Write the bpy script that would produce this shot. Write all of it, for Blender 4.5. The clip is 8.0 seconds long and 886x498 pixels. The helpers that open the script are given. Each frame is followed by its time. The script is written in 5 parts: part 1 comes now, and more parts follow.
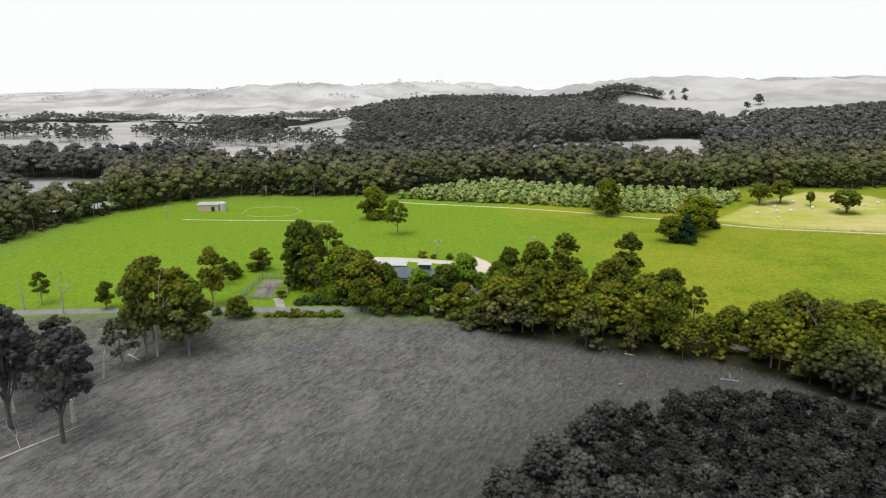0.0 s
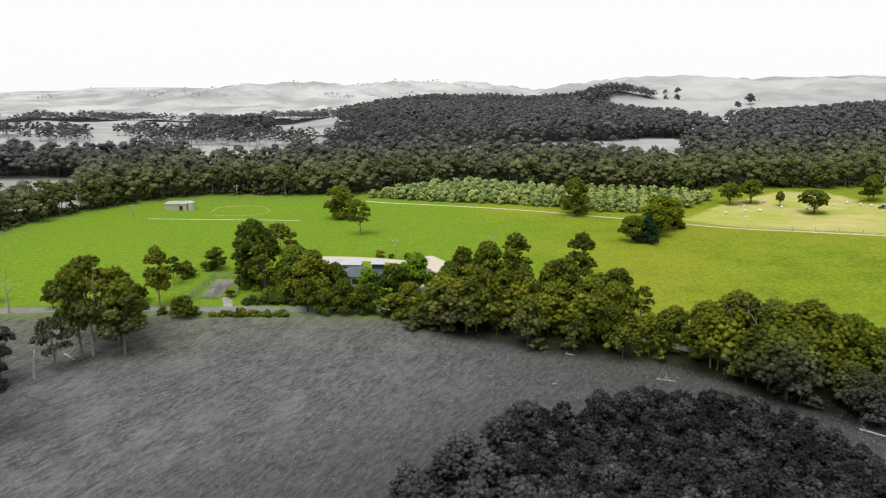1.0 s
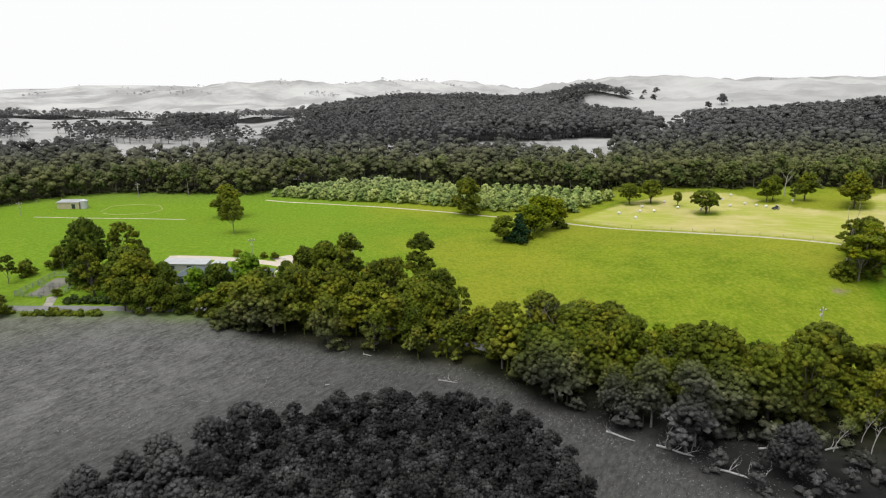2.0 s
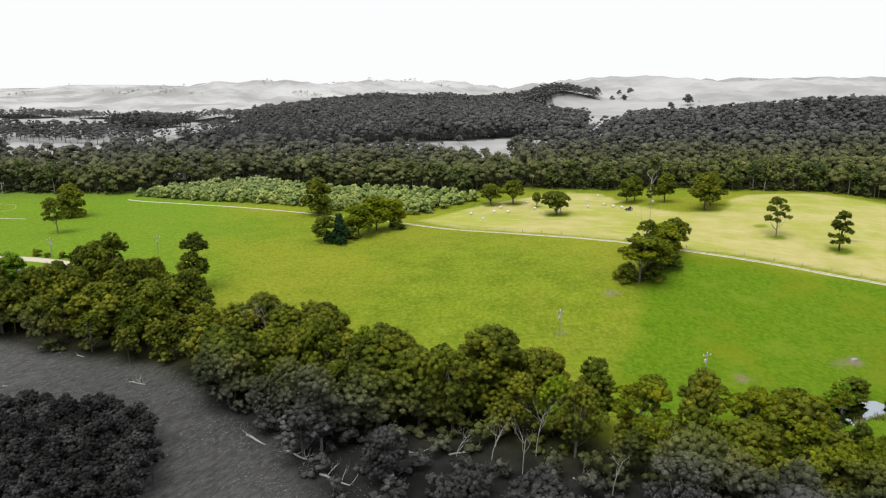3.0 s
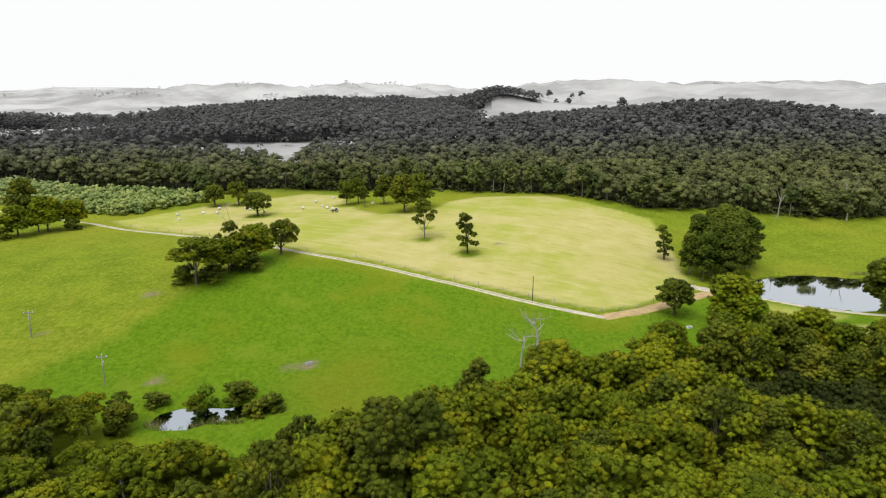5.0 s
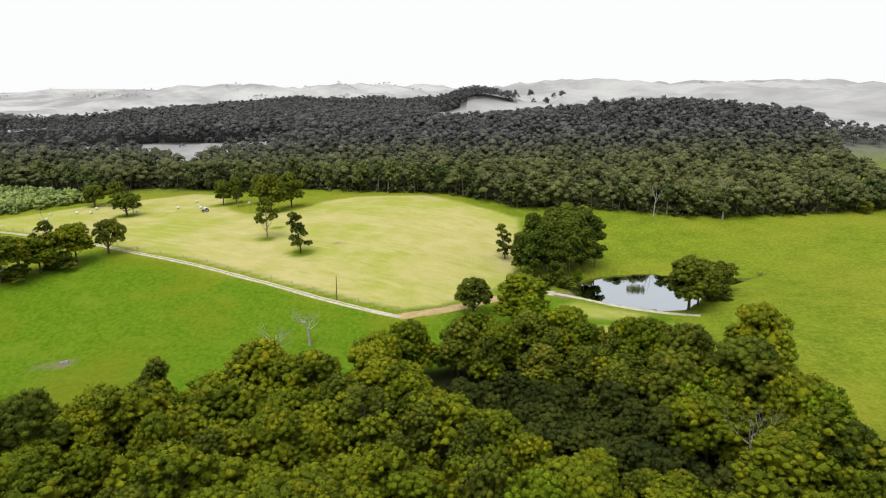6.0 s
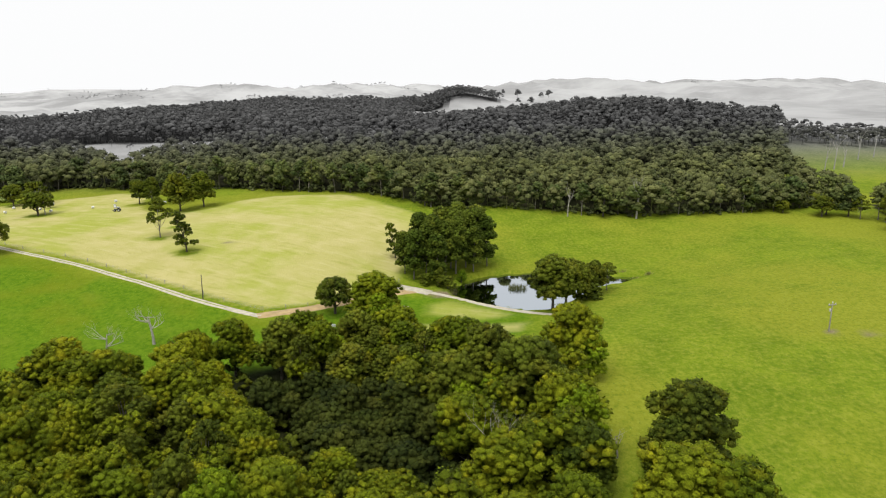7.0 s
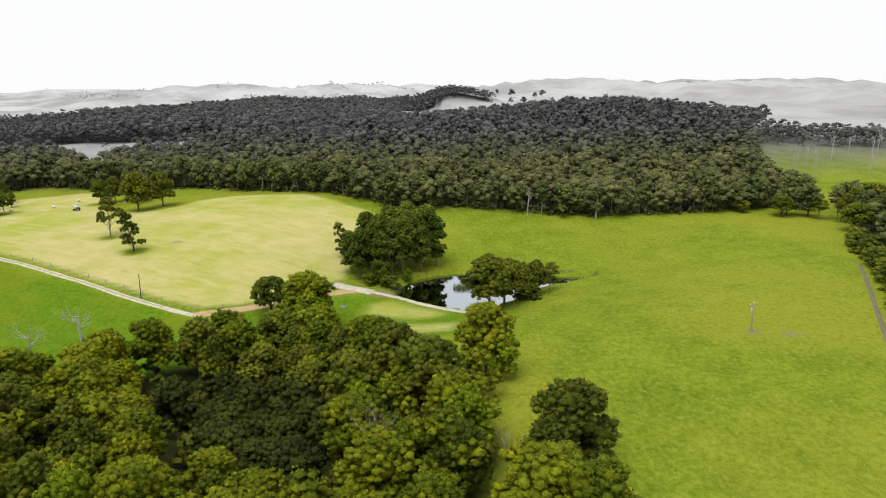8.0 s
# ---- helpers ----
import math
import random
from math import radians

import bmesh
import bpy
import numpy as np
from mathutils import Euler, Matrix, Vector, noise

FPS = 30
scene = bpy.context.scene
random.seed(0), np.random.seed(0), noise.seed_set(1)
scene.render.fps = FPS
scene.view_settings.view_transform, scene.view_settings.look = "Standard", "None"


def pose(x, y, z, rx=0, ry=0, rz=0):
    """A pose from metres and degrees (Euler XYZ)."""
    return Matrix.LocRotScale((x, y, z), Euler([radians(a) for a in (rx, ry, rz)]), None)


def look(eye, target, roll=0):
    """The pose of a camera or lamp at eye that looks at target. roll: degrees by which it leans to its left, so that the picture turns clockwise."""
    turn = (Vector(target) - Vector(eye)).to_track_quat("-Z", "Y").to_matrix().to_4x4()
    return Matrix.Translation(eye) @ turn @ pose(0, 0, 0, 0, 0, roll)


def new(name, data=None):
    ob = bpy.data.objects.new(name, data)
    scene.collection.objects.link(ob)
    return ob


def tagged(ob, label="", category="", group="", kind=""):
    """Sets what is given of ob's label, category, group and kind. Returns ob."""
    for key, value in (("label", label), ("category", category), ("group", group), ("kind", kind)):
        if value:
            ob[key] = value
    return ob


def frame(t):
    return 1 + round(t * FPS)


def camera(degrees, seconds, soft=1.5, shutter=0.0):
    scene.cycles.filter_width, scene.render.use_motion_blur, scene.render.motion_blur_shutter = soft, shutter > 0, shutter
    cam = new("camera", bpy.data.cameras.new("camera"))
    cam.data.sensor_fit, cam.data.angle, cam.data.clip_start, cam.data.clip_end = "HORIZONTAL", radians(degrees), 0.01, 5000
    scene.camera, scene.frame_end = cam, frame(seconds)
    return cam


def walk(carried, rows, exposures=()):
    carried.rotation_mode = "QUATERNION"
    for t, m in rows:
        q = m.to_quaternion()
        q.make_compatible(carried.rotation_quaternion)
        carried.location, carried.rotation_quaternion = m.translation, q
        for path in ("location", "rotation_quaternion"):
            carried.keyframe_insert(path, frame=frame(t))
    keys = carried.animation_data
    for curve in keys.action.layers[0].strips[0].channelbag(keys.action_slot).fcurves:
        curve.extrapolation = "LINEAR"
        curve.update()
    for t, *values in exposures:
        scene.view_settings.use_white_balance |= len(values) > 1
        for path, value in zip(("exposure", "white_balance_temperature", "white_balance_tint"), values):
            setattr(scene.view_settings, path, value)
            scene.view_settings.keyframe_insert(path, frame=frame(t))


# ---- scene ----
cam = camera(66.6, 8.0, soft=1.15)
METRES, EYE, TILT, LEAN, TURN = 200.0, 32.0, -13.2, 0.0, 0.0
ROWS = [
    (0.0, 0.0, 0.0, 0.0, 0.0, 0.0, -0.0),
    (0.5, 0.0118, 0.0003, 0.0001, -0.02, -0.02, -0.02),
    (1.0, 0.0361, 0.0008, 0.0002, -0.08, -0.06, -0.06),
    (2.5, 0.2464, 0.0043, 0.0017, -0.13, -0.14, -0.36),
    (3.0, 0.336, 0.0063, 0.0025, 0.06, -0.12, -0.42),
    (3.5, 0.4238, 0.0073, 0.0032, 0.24, -0.07, -0.52),
    (4.0, 0.5163, 0.0105, 0.0034, 0.41, 0.04, -0.64),
    (4.5, 0.6009, 0.0132, 0.0038, 0.58, 0.11, -0.7),
    (6.0, 0.843, 0.0206, 0.0052, 1.46, 0.17, -0.63),
    (6.5, 0.9039, 0.0228, 0.0056, 1.74, 0.17, -0.58),
    (7.0, 0.9503, 0.0249, 0.0058, 1.88, 0.15, -0.61),
    (7.5, 0.9794, 0.0261, 0.006, 1.98, 0.14, -0.62),
    (8.0, 0.9996, 0.0269, 0.0061, 2.03, 0.14, -0.65),
]
walk(cam, [(t, pose(0, 0, EYE, TILT, LEAN, TURN) @ pose(METRES * x, METRES * y, METRES * z, 90 + pitch, roll, yaw)) for t, x, y, z, yaw, pitch, roll in ROWS])

# ---- light: bright overcast, the sun spread wide by thin cloud ----
SUN_ELEVATION, SUN_AZIMUTH = radians(66), radians(215)
world = bpy.data.worlds.new("overcast_sky")
scene.world = world
world.use_nodes = True
wn, wl = world.node_tree.nodes, world.node_tree.links
sky = wn.new("ShaderNodeTexSky")
sky.sky_type = "NISHITA"
sky.sun_disc = False
sky.sun_elevation, sky.sun_rotation = SUN_ELEVATION, SUN_AZIMUTH
sky.dust_density = 4.0
cloud = wn.new("ShaderNodeMix")
cloud.data_type = "RGBA"
cloud.inputs[0].default_value = 0.985
cloud.inputs[7].default_value = (11.0, 11.05, 11.1, 1)
wl.new(sky.outputs[0], cloud.inputs[6])
wl.new(cloud.outputs[2], wn["Background"].inputs[0])
wn["Background"].inputs[1].default_value = 0.09

sun = new("sun", bpy.data.lights.new("sun", "SUN"))
sun.data.energy, sun.data.angle, sun.data.color = 3.2, radians(45), (1.0, 0.98, 0.93)
sun.matrix_basis = look((-0.573 * math.cos(SUN_ELEVATION) * 100, -0.819 * math.cos(SUN_ELEVATION) * 100, math.sin(SUN_ELEVATION) * 100), (0, 0, 0))
scene.view_settings.exposure = 0.0


# ---- the lie of the land ----
def smooth(a, b, v):
    u = np.clip((np.asarray(v, float) - a) / (b - a), 0, 1)
    return u * u * (3 - 2 * u)


# x, y, height and spread of the gentle rises and hollows near by
KNOLLS = [(0, 75, 0.89, 25), (-40, 70, 1.58, 30), (40, 75, -0.7, 25), (100, 76, -1.08, 22), (120, 90, -1.59, 22), (160, 99, -1.67, 22), (150, 144, 3.16, 30), (196, 125, -4.99, 24), (235, 86, 3.48, 30), (98, 105, 2.64, 22), (260, 150, 0.06, 30), (190, 165, 1.26, 25), (228, 130, -3.01, 20), (130, 125, -1.12, 20), (150, 45, 0.08, 30), (60, 130, -0.84, 30)]
# x, y, height and the two spreads of the hills farther off
HILLS = [(268, 330, 10, 72, 58), (67, 780, 8, 150, 220), (188, 712, 13, 36, 34), (430, 1040, 31, 210, 280), (760, 1150, 40, 260, 300), (230, 1100, 22, 130, 200), (330, 700, 8, 110, 90), (620, 700, 16, 140, 140), (-332, 1330, 34, 170, 170), (-90, 1500, 30, 160, 200), (-700, 1700, 28, 300, 250), (60, 1800, 40, 250, 250), (-1200, 2600, 24, 500, 300)]


def inside(poly, x, y):
    """Which of the points lie in a polygon."""
    x, y = np.asarray(x, float), np.asarray(y, float)
    hit = np.zeros(x.shape, bool)
    for (ax, ay), (bx, by) in zip(poly, poly[1:] + poly[:1]):
        if ay != by:
            hit ^= ((ay > y) != (by > y)) & (x < (bx - ax) * (y - ay) / (by - ay) + ax)
    return hit


def away(line, x, y, closed=False):
    """The distance of the points from a line of corners."""
    x, y = np.asarray(x, float), np.asarray(y, float)
    best = np.full(x.shape, 1e9)
    for (ax, ay), (bx, by) in zip(line, line[1:] + (line[:1] if closed else [])):
        ux, uy = bx - ax, by - ay
        k = np.clip(((x - ax) * ux + (y - ay) * uy) / (ux * ux + uy * uy), 0, 1)
        best = np.minimum(best, np.hypot(x - ax - k * ux, y - ay - k * uy))
    return best


def field(poly, x, y, edge=1.0):
    """1 inside a polygon, 0 outside, with a soft edge."""
    d = away(poly, x, y, True) * np.where(inside(poly, x, y), 1, -1)
    return smooth(-edge, edge, d)


DAM = [(187, 113.5), (188.5, 119), (192, 124.5), (197, 127.5), (204, 129), (212, 126.5), (219, 126.8), (225, 126.5), (220.5, 122.5), (212, 117.5), (207, 109), (203.5, 103.5), (200, 103.2), (194, 107.5)]
POOL = [(105.3, 68.6), (107.2, 70.1), (110.6, 70.9), (113.2, 70.5), (115.6, 71.9), (116.7, 69.6), (113.6, 67.1), (111, 65.6), (107.4, 64.8), (105.7, 66.3)]
DAM_LEVEL, POOL_LEVEL = -1.05, -1.55


def rolling(x, y, wide, seed):
    """A cheap smooth unevenness between about -1 and 1."""
    a = np.sin(x / wide + seed) * np.cos(y / wide * 0.83 + 1.7 * seed)
    b = np.sin(x / wide * 1.93 + y / wide * 1.31 + 2.3 * seed)
    c = np.cos(y / wide * 2.71 - x / wide * 0.77 + 0.4 * seed)
    return (a + 0.6 * b + 0.4 * c) / 2


def height(x, y):
    x, y = np.asarray(x, float), np.asarray(y, float)
    z = 4 * smooth(70, 135, y) + 9 * smooth(140, 300, y)
    z = z - 8.5 * smooth(-45, -125, x) * smooth(290, 420, y) * smooth(1250, 850, y)
    for cx, cy, k, s in KNOLLS:
        z = z + k * np.exp(-((x - cx) ** 2 + (y - cy) ** 2) / (2 * s * s))
    for cx, cy, k, a, b in HILLS:
        z = z + k * np.exp(-((x - cx) / a) ** 2 - ((y - cy) / b) ** 2)
    z = z - 2.4 * np.exp(-(away([(169, 73), (178, 63), (189, 55.5)], x, y) / 4.5) ** 2)
    z = z + 0.12 * rolling(x, y, 7, 1) + smooth(480, 800, y) * (4.0 * rolling(x, y, 60, 2) - 14.0 * np.abs(rolling(x + 0.4 * y, y * 0.55, 34, 5)))
    for poly, level in ((DAM, DAM_LEVEL), (POOL, POOL_LEVEL)):
        near = (np.abs(x - poly[0][0] - 12) < 60) & (np.abs(y - poly[0][1]) < 40)
        if near.any():
            d = away(poly, x, y, True)
            wet = inside(poly, x, y)
            bank = np.where(wet, level - np.minimum(0.25 * d, 0.8), np.maximum(z, level + np.minimum(0.25 * d, 0.6)))
            z = np.where(near, np.where(wet | (d < 8), bank + (z - bank) * np.where(wet, 0, smooth(0.5, 8, d)), z), z)
    return z


def ground_z(x, y):
    return float(height(np.array([x]), np.array([y]))[0])


# ---- materials ----
def material(name):
    m = bpy.data.materials.new(name)
    m.use_nodes = True
    n = m.node_tree.nodes
    return m, n, m.node_tree.links, n["Principled BSDF"]


def wire(nodes, links, kind, *sources, operation="", attribute_name=""):
    """A node with its settings, its inputs set or linked in order."""
    nd = nodes.new(kind)
    if operation:
        nd.operation = operation
    if attribute_name:
        nd.attribute_name = attribute_name
    for i, s in enumerate(sources):
        if s is None:
            continue
        if isinstance(s, (int, float, tuple)):
            nd.inputs[i].default_value = s
        else:
            links.new(s, nd.inputs[i])
    return nd


def maths(n, l, op, a, b=0.0, c=0.0):
    return wire(n, l, "ShaderNodeMath", a, b, c, operation=op).outputs[0]


def blend(n, l, f, a, b, mode="MIX"):
    nd = n.new("ShaderNodeMix")
    nd.data_type, nd.blend_type = "RGBA", mode
    for i, s in ((0, f), (6, a), (7, b)):
        if isinstance(s, (int, float)):
            nd.inputs[i].default_value = s
        elif isinstance(s, tuple):
            nd.inputs[i].default_value = (*s, 1)
        else:
            l.new(s, nd.inputs[i])
    return nd.outputs[2]


def ease(n, l, v, a, b):
    nd = n.new("ShaderNodeMapRange")
    nd.interpolation_type = "SMOOTHSTEP"
    l.new(v, nd.inputs[0])
    nd.inputs[1].default_value, nd.inputs[2].default_value = a, b
    return nd.outputs[0]


def grain(n, l, pos, scale, detail=4.0, rough=0.55, stretch=None):
    if stretch:
        pos = wire(n, l, "ShaderNodeMapping", pos, None, None, stretch).outputs[0]
    return wire(n, l, "ShaderNodeTexNoise", pos, None, scale, detail, rough).outputs[0]


def estate_group():
    """Colour inside the estate, a black-and-white world outside it: the film's own look, fixed to the ground."""
    g = bpy.data.node_groups.new("estate_colour", "ShaderNodeTree")
    g.interface.new_socket("Color", in_out="INPUT", socket_type="NodeSocketColor")
    g.interface.new_socket("Color", in_out="OUTPUT", socket_type="NodeSocketColor")
    n, l = g.nodes, g.links
    gi, go = n.new("NodeGroupInput"), n.new("NodeGroupOutput")
    pos = n.new("ShaderNodeNewGeometry").outputs["Position"]
    xyz = wire(n, l, "ShaderNodeSeparateXYZ", pos)
    x, y = xyz.outputs[0], xyz.outputs[1]
    east = maths(n, l, "MAXIMUM", maths(n, l, "SUBTRACT", x, 8.0), 0.0)
    line = maths(n, l, "ADD", y, maths(n, l, "MULTIPLY", east, 0.42))
    line = maths(n, l, "ADD", line, maths(n, l, "MULTIPLY", maths(n, l, "SUBTRACT", xyz.outputs[2], 3.5), 0.9))
    line = maths(n, l, "ADD", line, maths(n, l, "MULTIPLY", ease(n, l, x, -10.0, -26.0), 8.0))
    front = ease(n, l, line, 75.0, 88.0)
    back = ease(n, l, maths(n, l, "SUBTRACT", y, maths(n, l, "MULTIPLY", x, 0.12)), 245.0, 160.0)
    left = ease(n, l, x, -135.0, -65.0)
    mask = maths(n, l, "MULTIPLY", maths(n, l, "MULTIPLY", front, back), left)
    rgb = wire(n, l, "ShaderNodeSeparateColor", gi.outputs[0])
    grey = maths(n, l, "MULTIPLY_ADD", rgb.outputs[0], 0.55, maths(n, l, "MULTIPLY_ADD", rgb.outputs[1], 0.1, maths(n, l, "MULTIPLY", rgb.outputs[2], 0.35)))
    l.new(blend(n, l, 1.0, blend(n, l, mask, grey, gi.outputs[0]), (0.70, 0.70, 0.70), "MULTIPLY"), go.inputs[0])
    return g


ESTATE = estate_group()


def estate(n, l, col):
    nd = n.new("ShaderNodeGroup")
    nd.node_tree = ESTATE
    l.new(col, nd.inputs[0])
    return nd.outputs[0]


def foliage(name, dark, light, tip, grey=True):
    m, n, l, p = material(name)
    geo = n.new("ShaderNodeNewGeometry")
    pos = geo.outputs["Position"]
    obj = n.new("ShaderNodeObjectInfo").outputs["Random"]
    stand = grain(n, l, pos, 0.16, 2.0)
    leaf = geo.outputs["Random Per Island"]
    c = blend(n, l, ease(n, l, stand, 0.38, 0.62), dark, light)
    c = blend(n, l, maths(n, l, "MULTIPLY", leaf, 0.55), c, light)
    c = blend(n, l, maths(n, l, "MULTIPLY", ease(n, l, grain(n, l, pos, 0.5, 3.0), 0.46, 0.72), 0.55), c, tip)
    c = blend(n, l, 1.0, c, wire(n, l, "ShaderNodeCombineColor", *[maths(n, l, "MULTIPLY_ADD", obj, k, 1 - k / 2) for k in (0.5, 0.35, 0.3)]).outputs[0], "MULTIPLY")
    spray = grain(n, l, pos, 8.0, 4.0, 0.7)
    shade = maths(n, l, "MULTIPLY", maths(n, l, "MULTIPLY_ADD", ease(n, l, spray, 0.34, 0.66), 0.62, 0.72), maths(n, l, "MULTIPLY_ADD", leaf, 0.5, 0.8))
    c = blend(n, l, 1.0, c, wire(n, l, "ShaderNodeCombineColor", shade, shade, shade).outputs[0], "MULTIPLY")
    l.new(estate(n, l, c) if grey else c, p.inputs["Base Color"])
    p.inputs["Roughness"].default_value = 0.6
    p.inputs["Specular IOR Level"].default_value = 0.05
    l.new(wire(n, l, "ShaderNodeBump", 0.8, 0.2, None, spray).outputs[0], p.inputs["Normal"])
    return m


def plain(name, colour, rough=0.7, metal=0.0, vary=0.25, scale=2.0, grey=True, bump=0.0):
    m, n, l, p = material(name)
    pos = n.new("ShaderNodeNewGeometry").outputs["Position"]
    a = grain(n, l, pos, scale, 5.0)
    b = grain(n, l, pos, scale * 7, 3.0)
    lo, hi = tuple(v * (1 - vary) for v in colour), tuple(min(1, v * (1 + vary)) for v in colour)
    c = blend(n, l, ease(n, l, maths(n, l, "ADD", maths(n, l, "MULTIPLY", a, 0.65), maths(n, l, "MULTIPLY", b, 0.35)), 0.3, 0.7), lo, hi)
    l.new(estate(n, l, c) if grey else c, p.inputs["Base Color"])
    p.inputs["Roughness"].default_value, p.inputs["Metallic"].default_value = rough, metal
    if bump:
        bn = wire(n, l, "ShaderNodeBump", bump, None, None, b)
        l.new(bn.outputs[0], p.inputs["Normal"])
    return m


def ground_material():
    m, n, l, p = material("pasture")
    pos = n.new("ShaderNodeNewGeometry").outputs["Position"]
    xyz = wire(n, l, "ShaderNodeSeparateXYZ", pos)

    def zone(name):
        return wire(n, l, "ShaderNodeAttribute", attribute_name=name).outputs["Fac"]

    wide = grain(n, l, pos, 0.035, 3.0)
    mid = grain(n, l, pos, 0.22, 4.0)
    tuft = grain(n, l, pos, 1.7, 6.0, 0.72, (1.0, 0.75, 1.0))
    fine = grain(n, l, pos, 5.0, 3.0)
    # green pasture, fresher round the homestead
    c = blend(n, l, ease(n, l, mid, 0.3, 0.7), (0.148, 0.222, 0.012), (0.222, 0.30, 0.018))
    c = blend(n, l, maths(n, l, "MULTIPLY", ease(n, l, wide, 0.4, 0.65), 0.75), c, (0.30, 0.32, 0.028))
    c = blend(n, l, maths(n, l, "MULTIPLY", ease(n, l, tuft, 0.42, 0.72), 0.65), c, (0.36, 0.385, 0.05))
    c = blend(n, l, maths(n, l, "MULTIPLY", ease(n, l, tuft, 0.5, 0.28), 0.5), c, (0.075, 0.16, 0.01))
    c = blend(n, l, maths(n, l, "MULTIPLY", ease(n, l, grain(n, l, pos, 4.2, 4.0, 0.7, (1.0, 0.7, 1.0)), 0.52, 0.68), 0.5), c, (0.09, 0.165, 0.012))
    fresh = blend(n, l, ease(n, l, tuft, 0.3, 0.7), (0.128, 0.25, 0.014), (0.215, 0.35, 0.032))
    c = blend(n, l, maths(n, l, "MULTIPLY", ease(n, l, maths(n, l, "ADD", xyz.outputs[0], maths(n, l, "MULTIPLY", wide, 60.0)), 75.0, 30.0), 0.85), c, fresh)
    # richer green paddock
    lush = blend(n, l, ease(n, l, tuft, 0.3, 0.7), (0.085, 0.183, 0.006), (0.172, 0.283, 0.014))
    lush = blend(n, l, maths(n, l, "MULTIPLY", ease(n, l, mid, 0.5, 0.75), 0.5), lush, (0.22, 0.3, 0.025))
    lush = blend(n, l, maths(n, l, "MULTIPLY", ease(n, l, grain(n, l, pos, 0.045, 4.0), 0.5, 0.64), 0.5), lush, (0.235, 0.25, 0.014))
    c = blend(n, l, zone("lush"), c, lush)
    c = blend(n, l, zone("worn"), c, (0.235, 0.225, 0.018))
    # mown hay
    hay = blend(n, l, ease(n, l, mid, 0.3, 0.7), (0.50, 0.475, 0.155), (0.59, 0.53, 0.225))
    hay = blend(n, l, maths(n, l, "MULTIPLY", ease(n, l, grain(n, l, pos, 0.05, 5.0, 0.65), 0.42, 0.62), 0.75), hay, (0.37, 0.43, 0.05))
    rows = wire(n, l, "ShaderNodeMapping", pos, None, (0.0, 0.0, 0.35)).outputs[0]
    swath = wire(n, l, "ShaderNodeMapping", rows, None, None, (0.22, 1.2, 1.0)).outputs[0]
    hay = blend(n, l, maths(n, l, "MULTIPLY", ease(n, l, grain(n, l, swath, 0.55, 4.0, 0.6), 0.5, 0.72), 0.4), hay, (0.67, 0.59, 0.30))
    hay = blend(n, l, maths(n, l, "MULTIPLY", ease(n, l, grain(n, l, swath, 0.8, 3.0, 0.6), 0.48, 0.3), 0.35), hay, (0.33, 0.36, 0.05))
    c = blend(n, l, zone("hay"), c, hay)
    # rough grey grazing, combed by the wind
    turned = wire(n, l, "ShaderNodeMapping", pos, None, (0.0, 0.0, -1.1)).outputs[0]
    combed = wire(n, l, "ShaderNodeMapping", turned, None, None, (0.55, 1.5, 1.0)).outputs[0]
    streak = grain(n, l, combed, 0.5, 4.0, 0.6)
    sward = grain(n, l, combed, 1.6, 8.0, 0.8)
    tip = grain(n, l, combed, 3.6, 7.0, 0.85)
    rough = blend(n, l, ease(n, l, sward, 0.34, 0.66), (0.056, 0.06, 0.048), (0.19, 0.196, 0.164))
    rough = blend(n, l, maths(n, l, "MULTIPLY", ease(n, l, mid, 0.42, 0.7), 0.35), rough, (0.27, 0.276, 0.24))
    rough = blend(n, l, maths(n, l, "MULTIPLY", ease(n, l, tip, 0.5, 0.72), 0.8), rough, (0.38, 0.385, 0.33))
    rough = blend(n, l, maths(n, l, "MULTIPLY", ease(n, l, tip, 0.46, 0.28), 0.6), rough, (0.06, 0.065, 0.05))
    rough = blend(n, l, maths(n, l, "MULTIPLY", ease(n, l, streak, 0.5, 0.7), 0.28), rough, (0.27, 0.275, 0.24))
    rough = blend(n, l, maths(n, l, "MULTIPLY", ease(n, l, streak, 0.5, 0.3), 0.35), rough, (0.055, 0.058, 0.048))
    # dimmer toward the near right: a light falloff painted into the grass colour
    painted_dim = blend(n, l, ease(n, l, sward, 0.3, 0.7), (0.045, 0.048, 0.04), (0.12, 0.122, 0.105))
    rough = blend(n, l, maths(n, l, "MULTIPLY", ease(n, l, maths(n, l, "ADD", maths(n, l, "ADD", xyz.outputs[0], maths(n, l, "MULTIPLY", mid, 16.0)), maths(n, l, "MULTIPLY", maths(n, l, "MAXIMUM", maths(n, l, "SUBTRACT", 68.0, xyz.outputs[1]), 0.0), 1.3)), 2.0, 40.0), 0.9), rough, painted_dim)
    c = blend(n, l, zone("rough"), c, rough)
    # forest floor with painted shade, dry far paddocks with painted haze, bare earth
    shaded_litter = blend(n, l, ease(n, l, mid, 0.3, 0.7), (0.016, 0.02, 0.008), (0.045, 0.044, 0.02))
    c = blend(n, l, zone("shaded_litter"), c, shaded_litter)
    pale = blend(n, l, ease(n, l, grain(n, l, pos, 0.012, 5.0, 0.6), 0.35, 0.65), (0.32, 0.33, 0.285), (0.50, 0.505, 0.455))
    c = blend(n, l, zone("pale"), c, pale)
    # stubble tone, also laid over the far hills as painted haze
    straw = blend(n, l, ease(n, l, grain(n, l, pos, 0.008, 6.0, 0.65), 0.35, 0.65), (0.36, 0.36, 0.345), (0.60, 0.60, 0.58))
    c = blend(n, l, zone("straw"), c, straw)
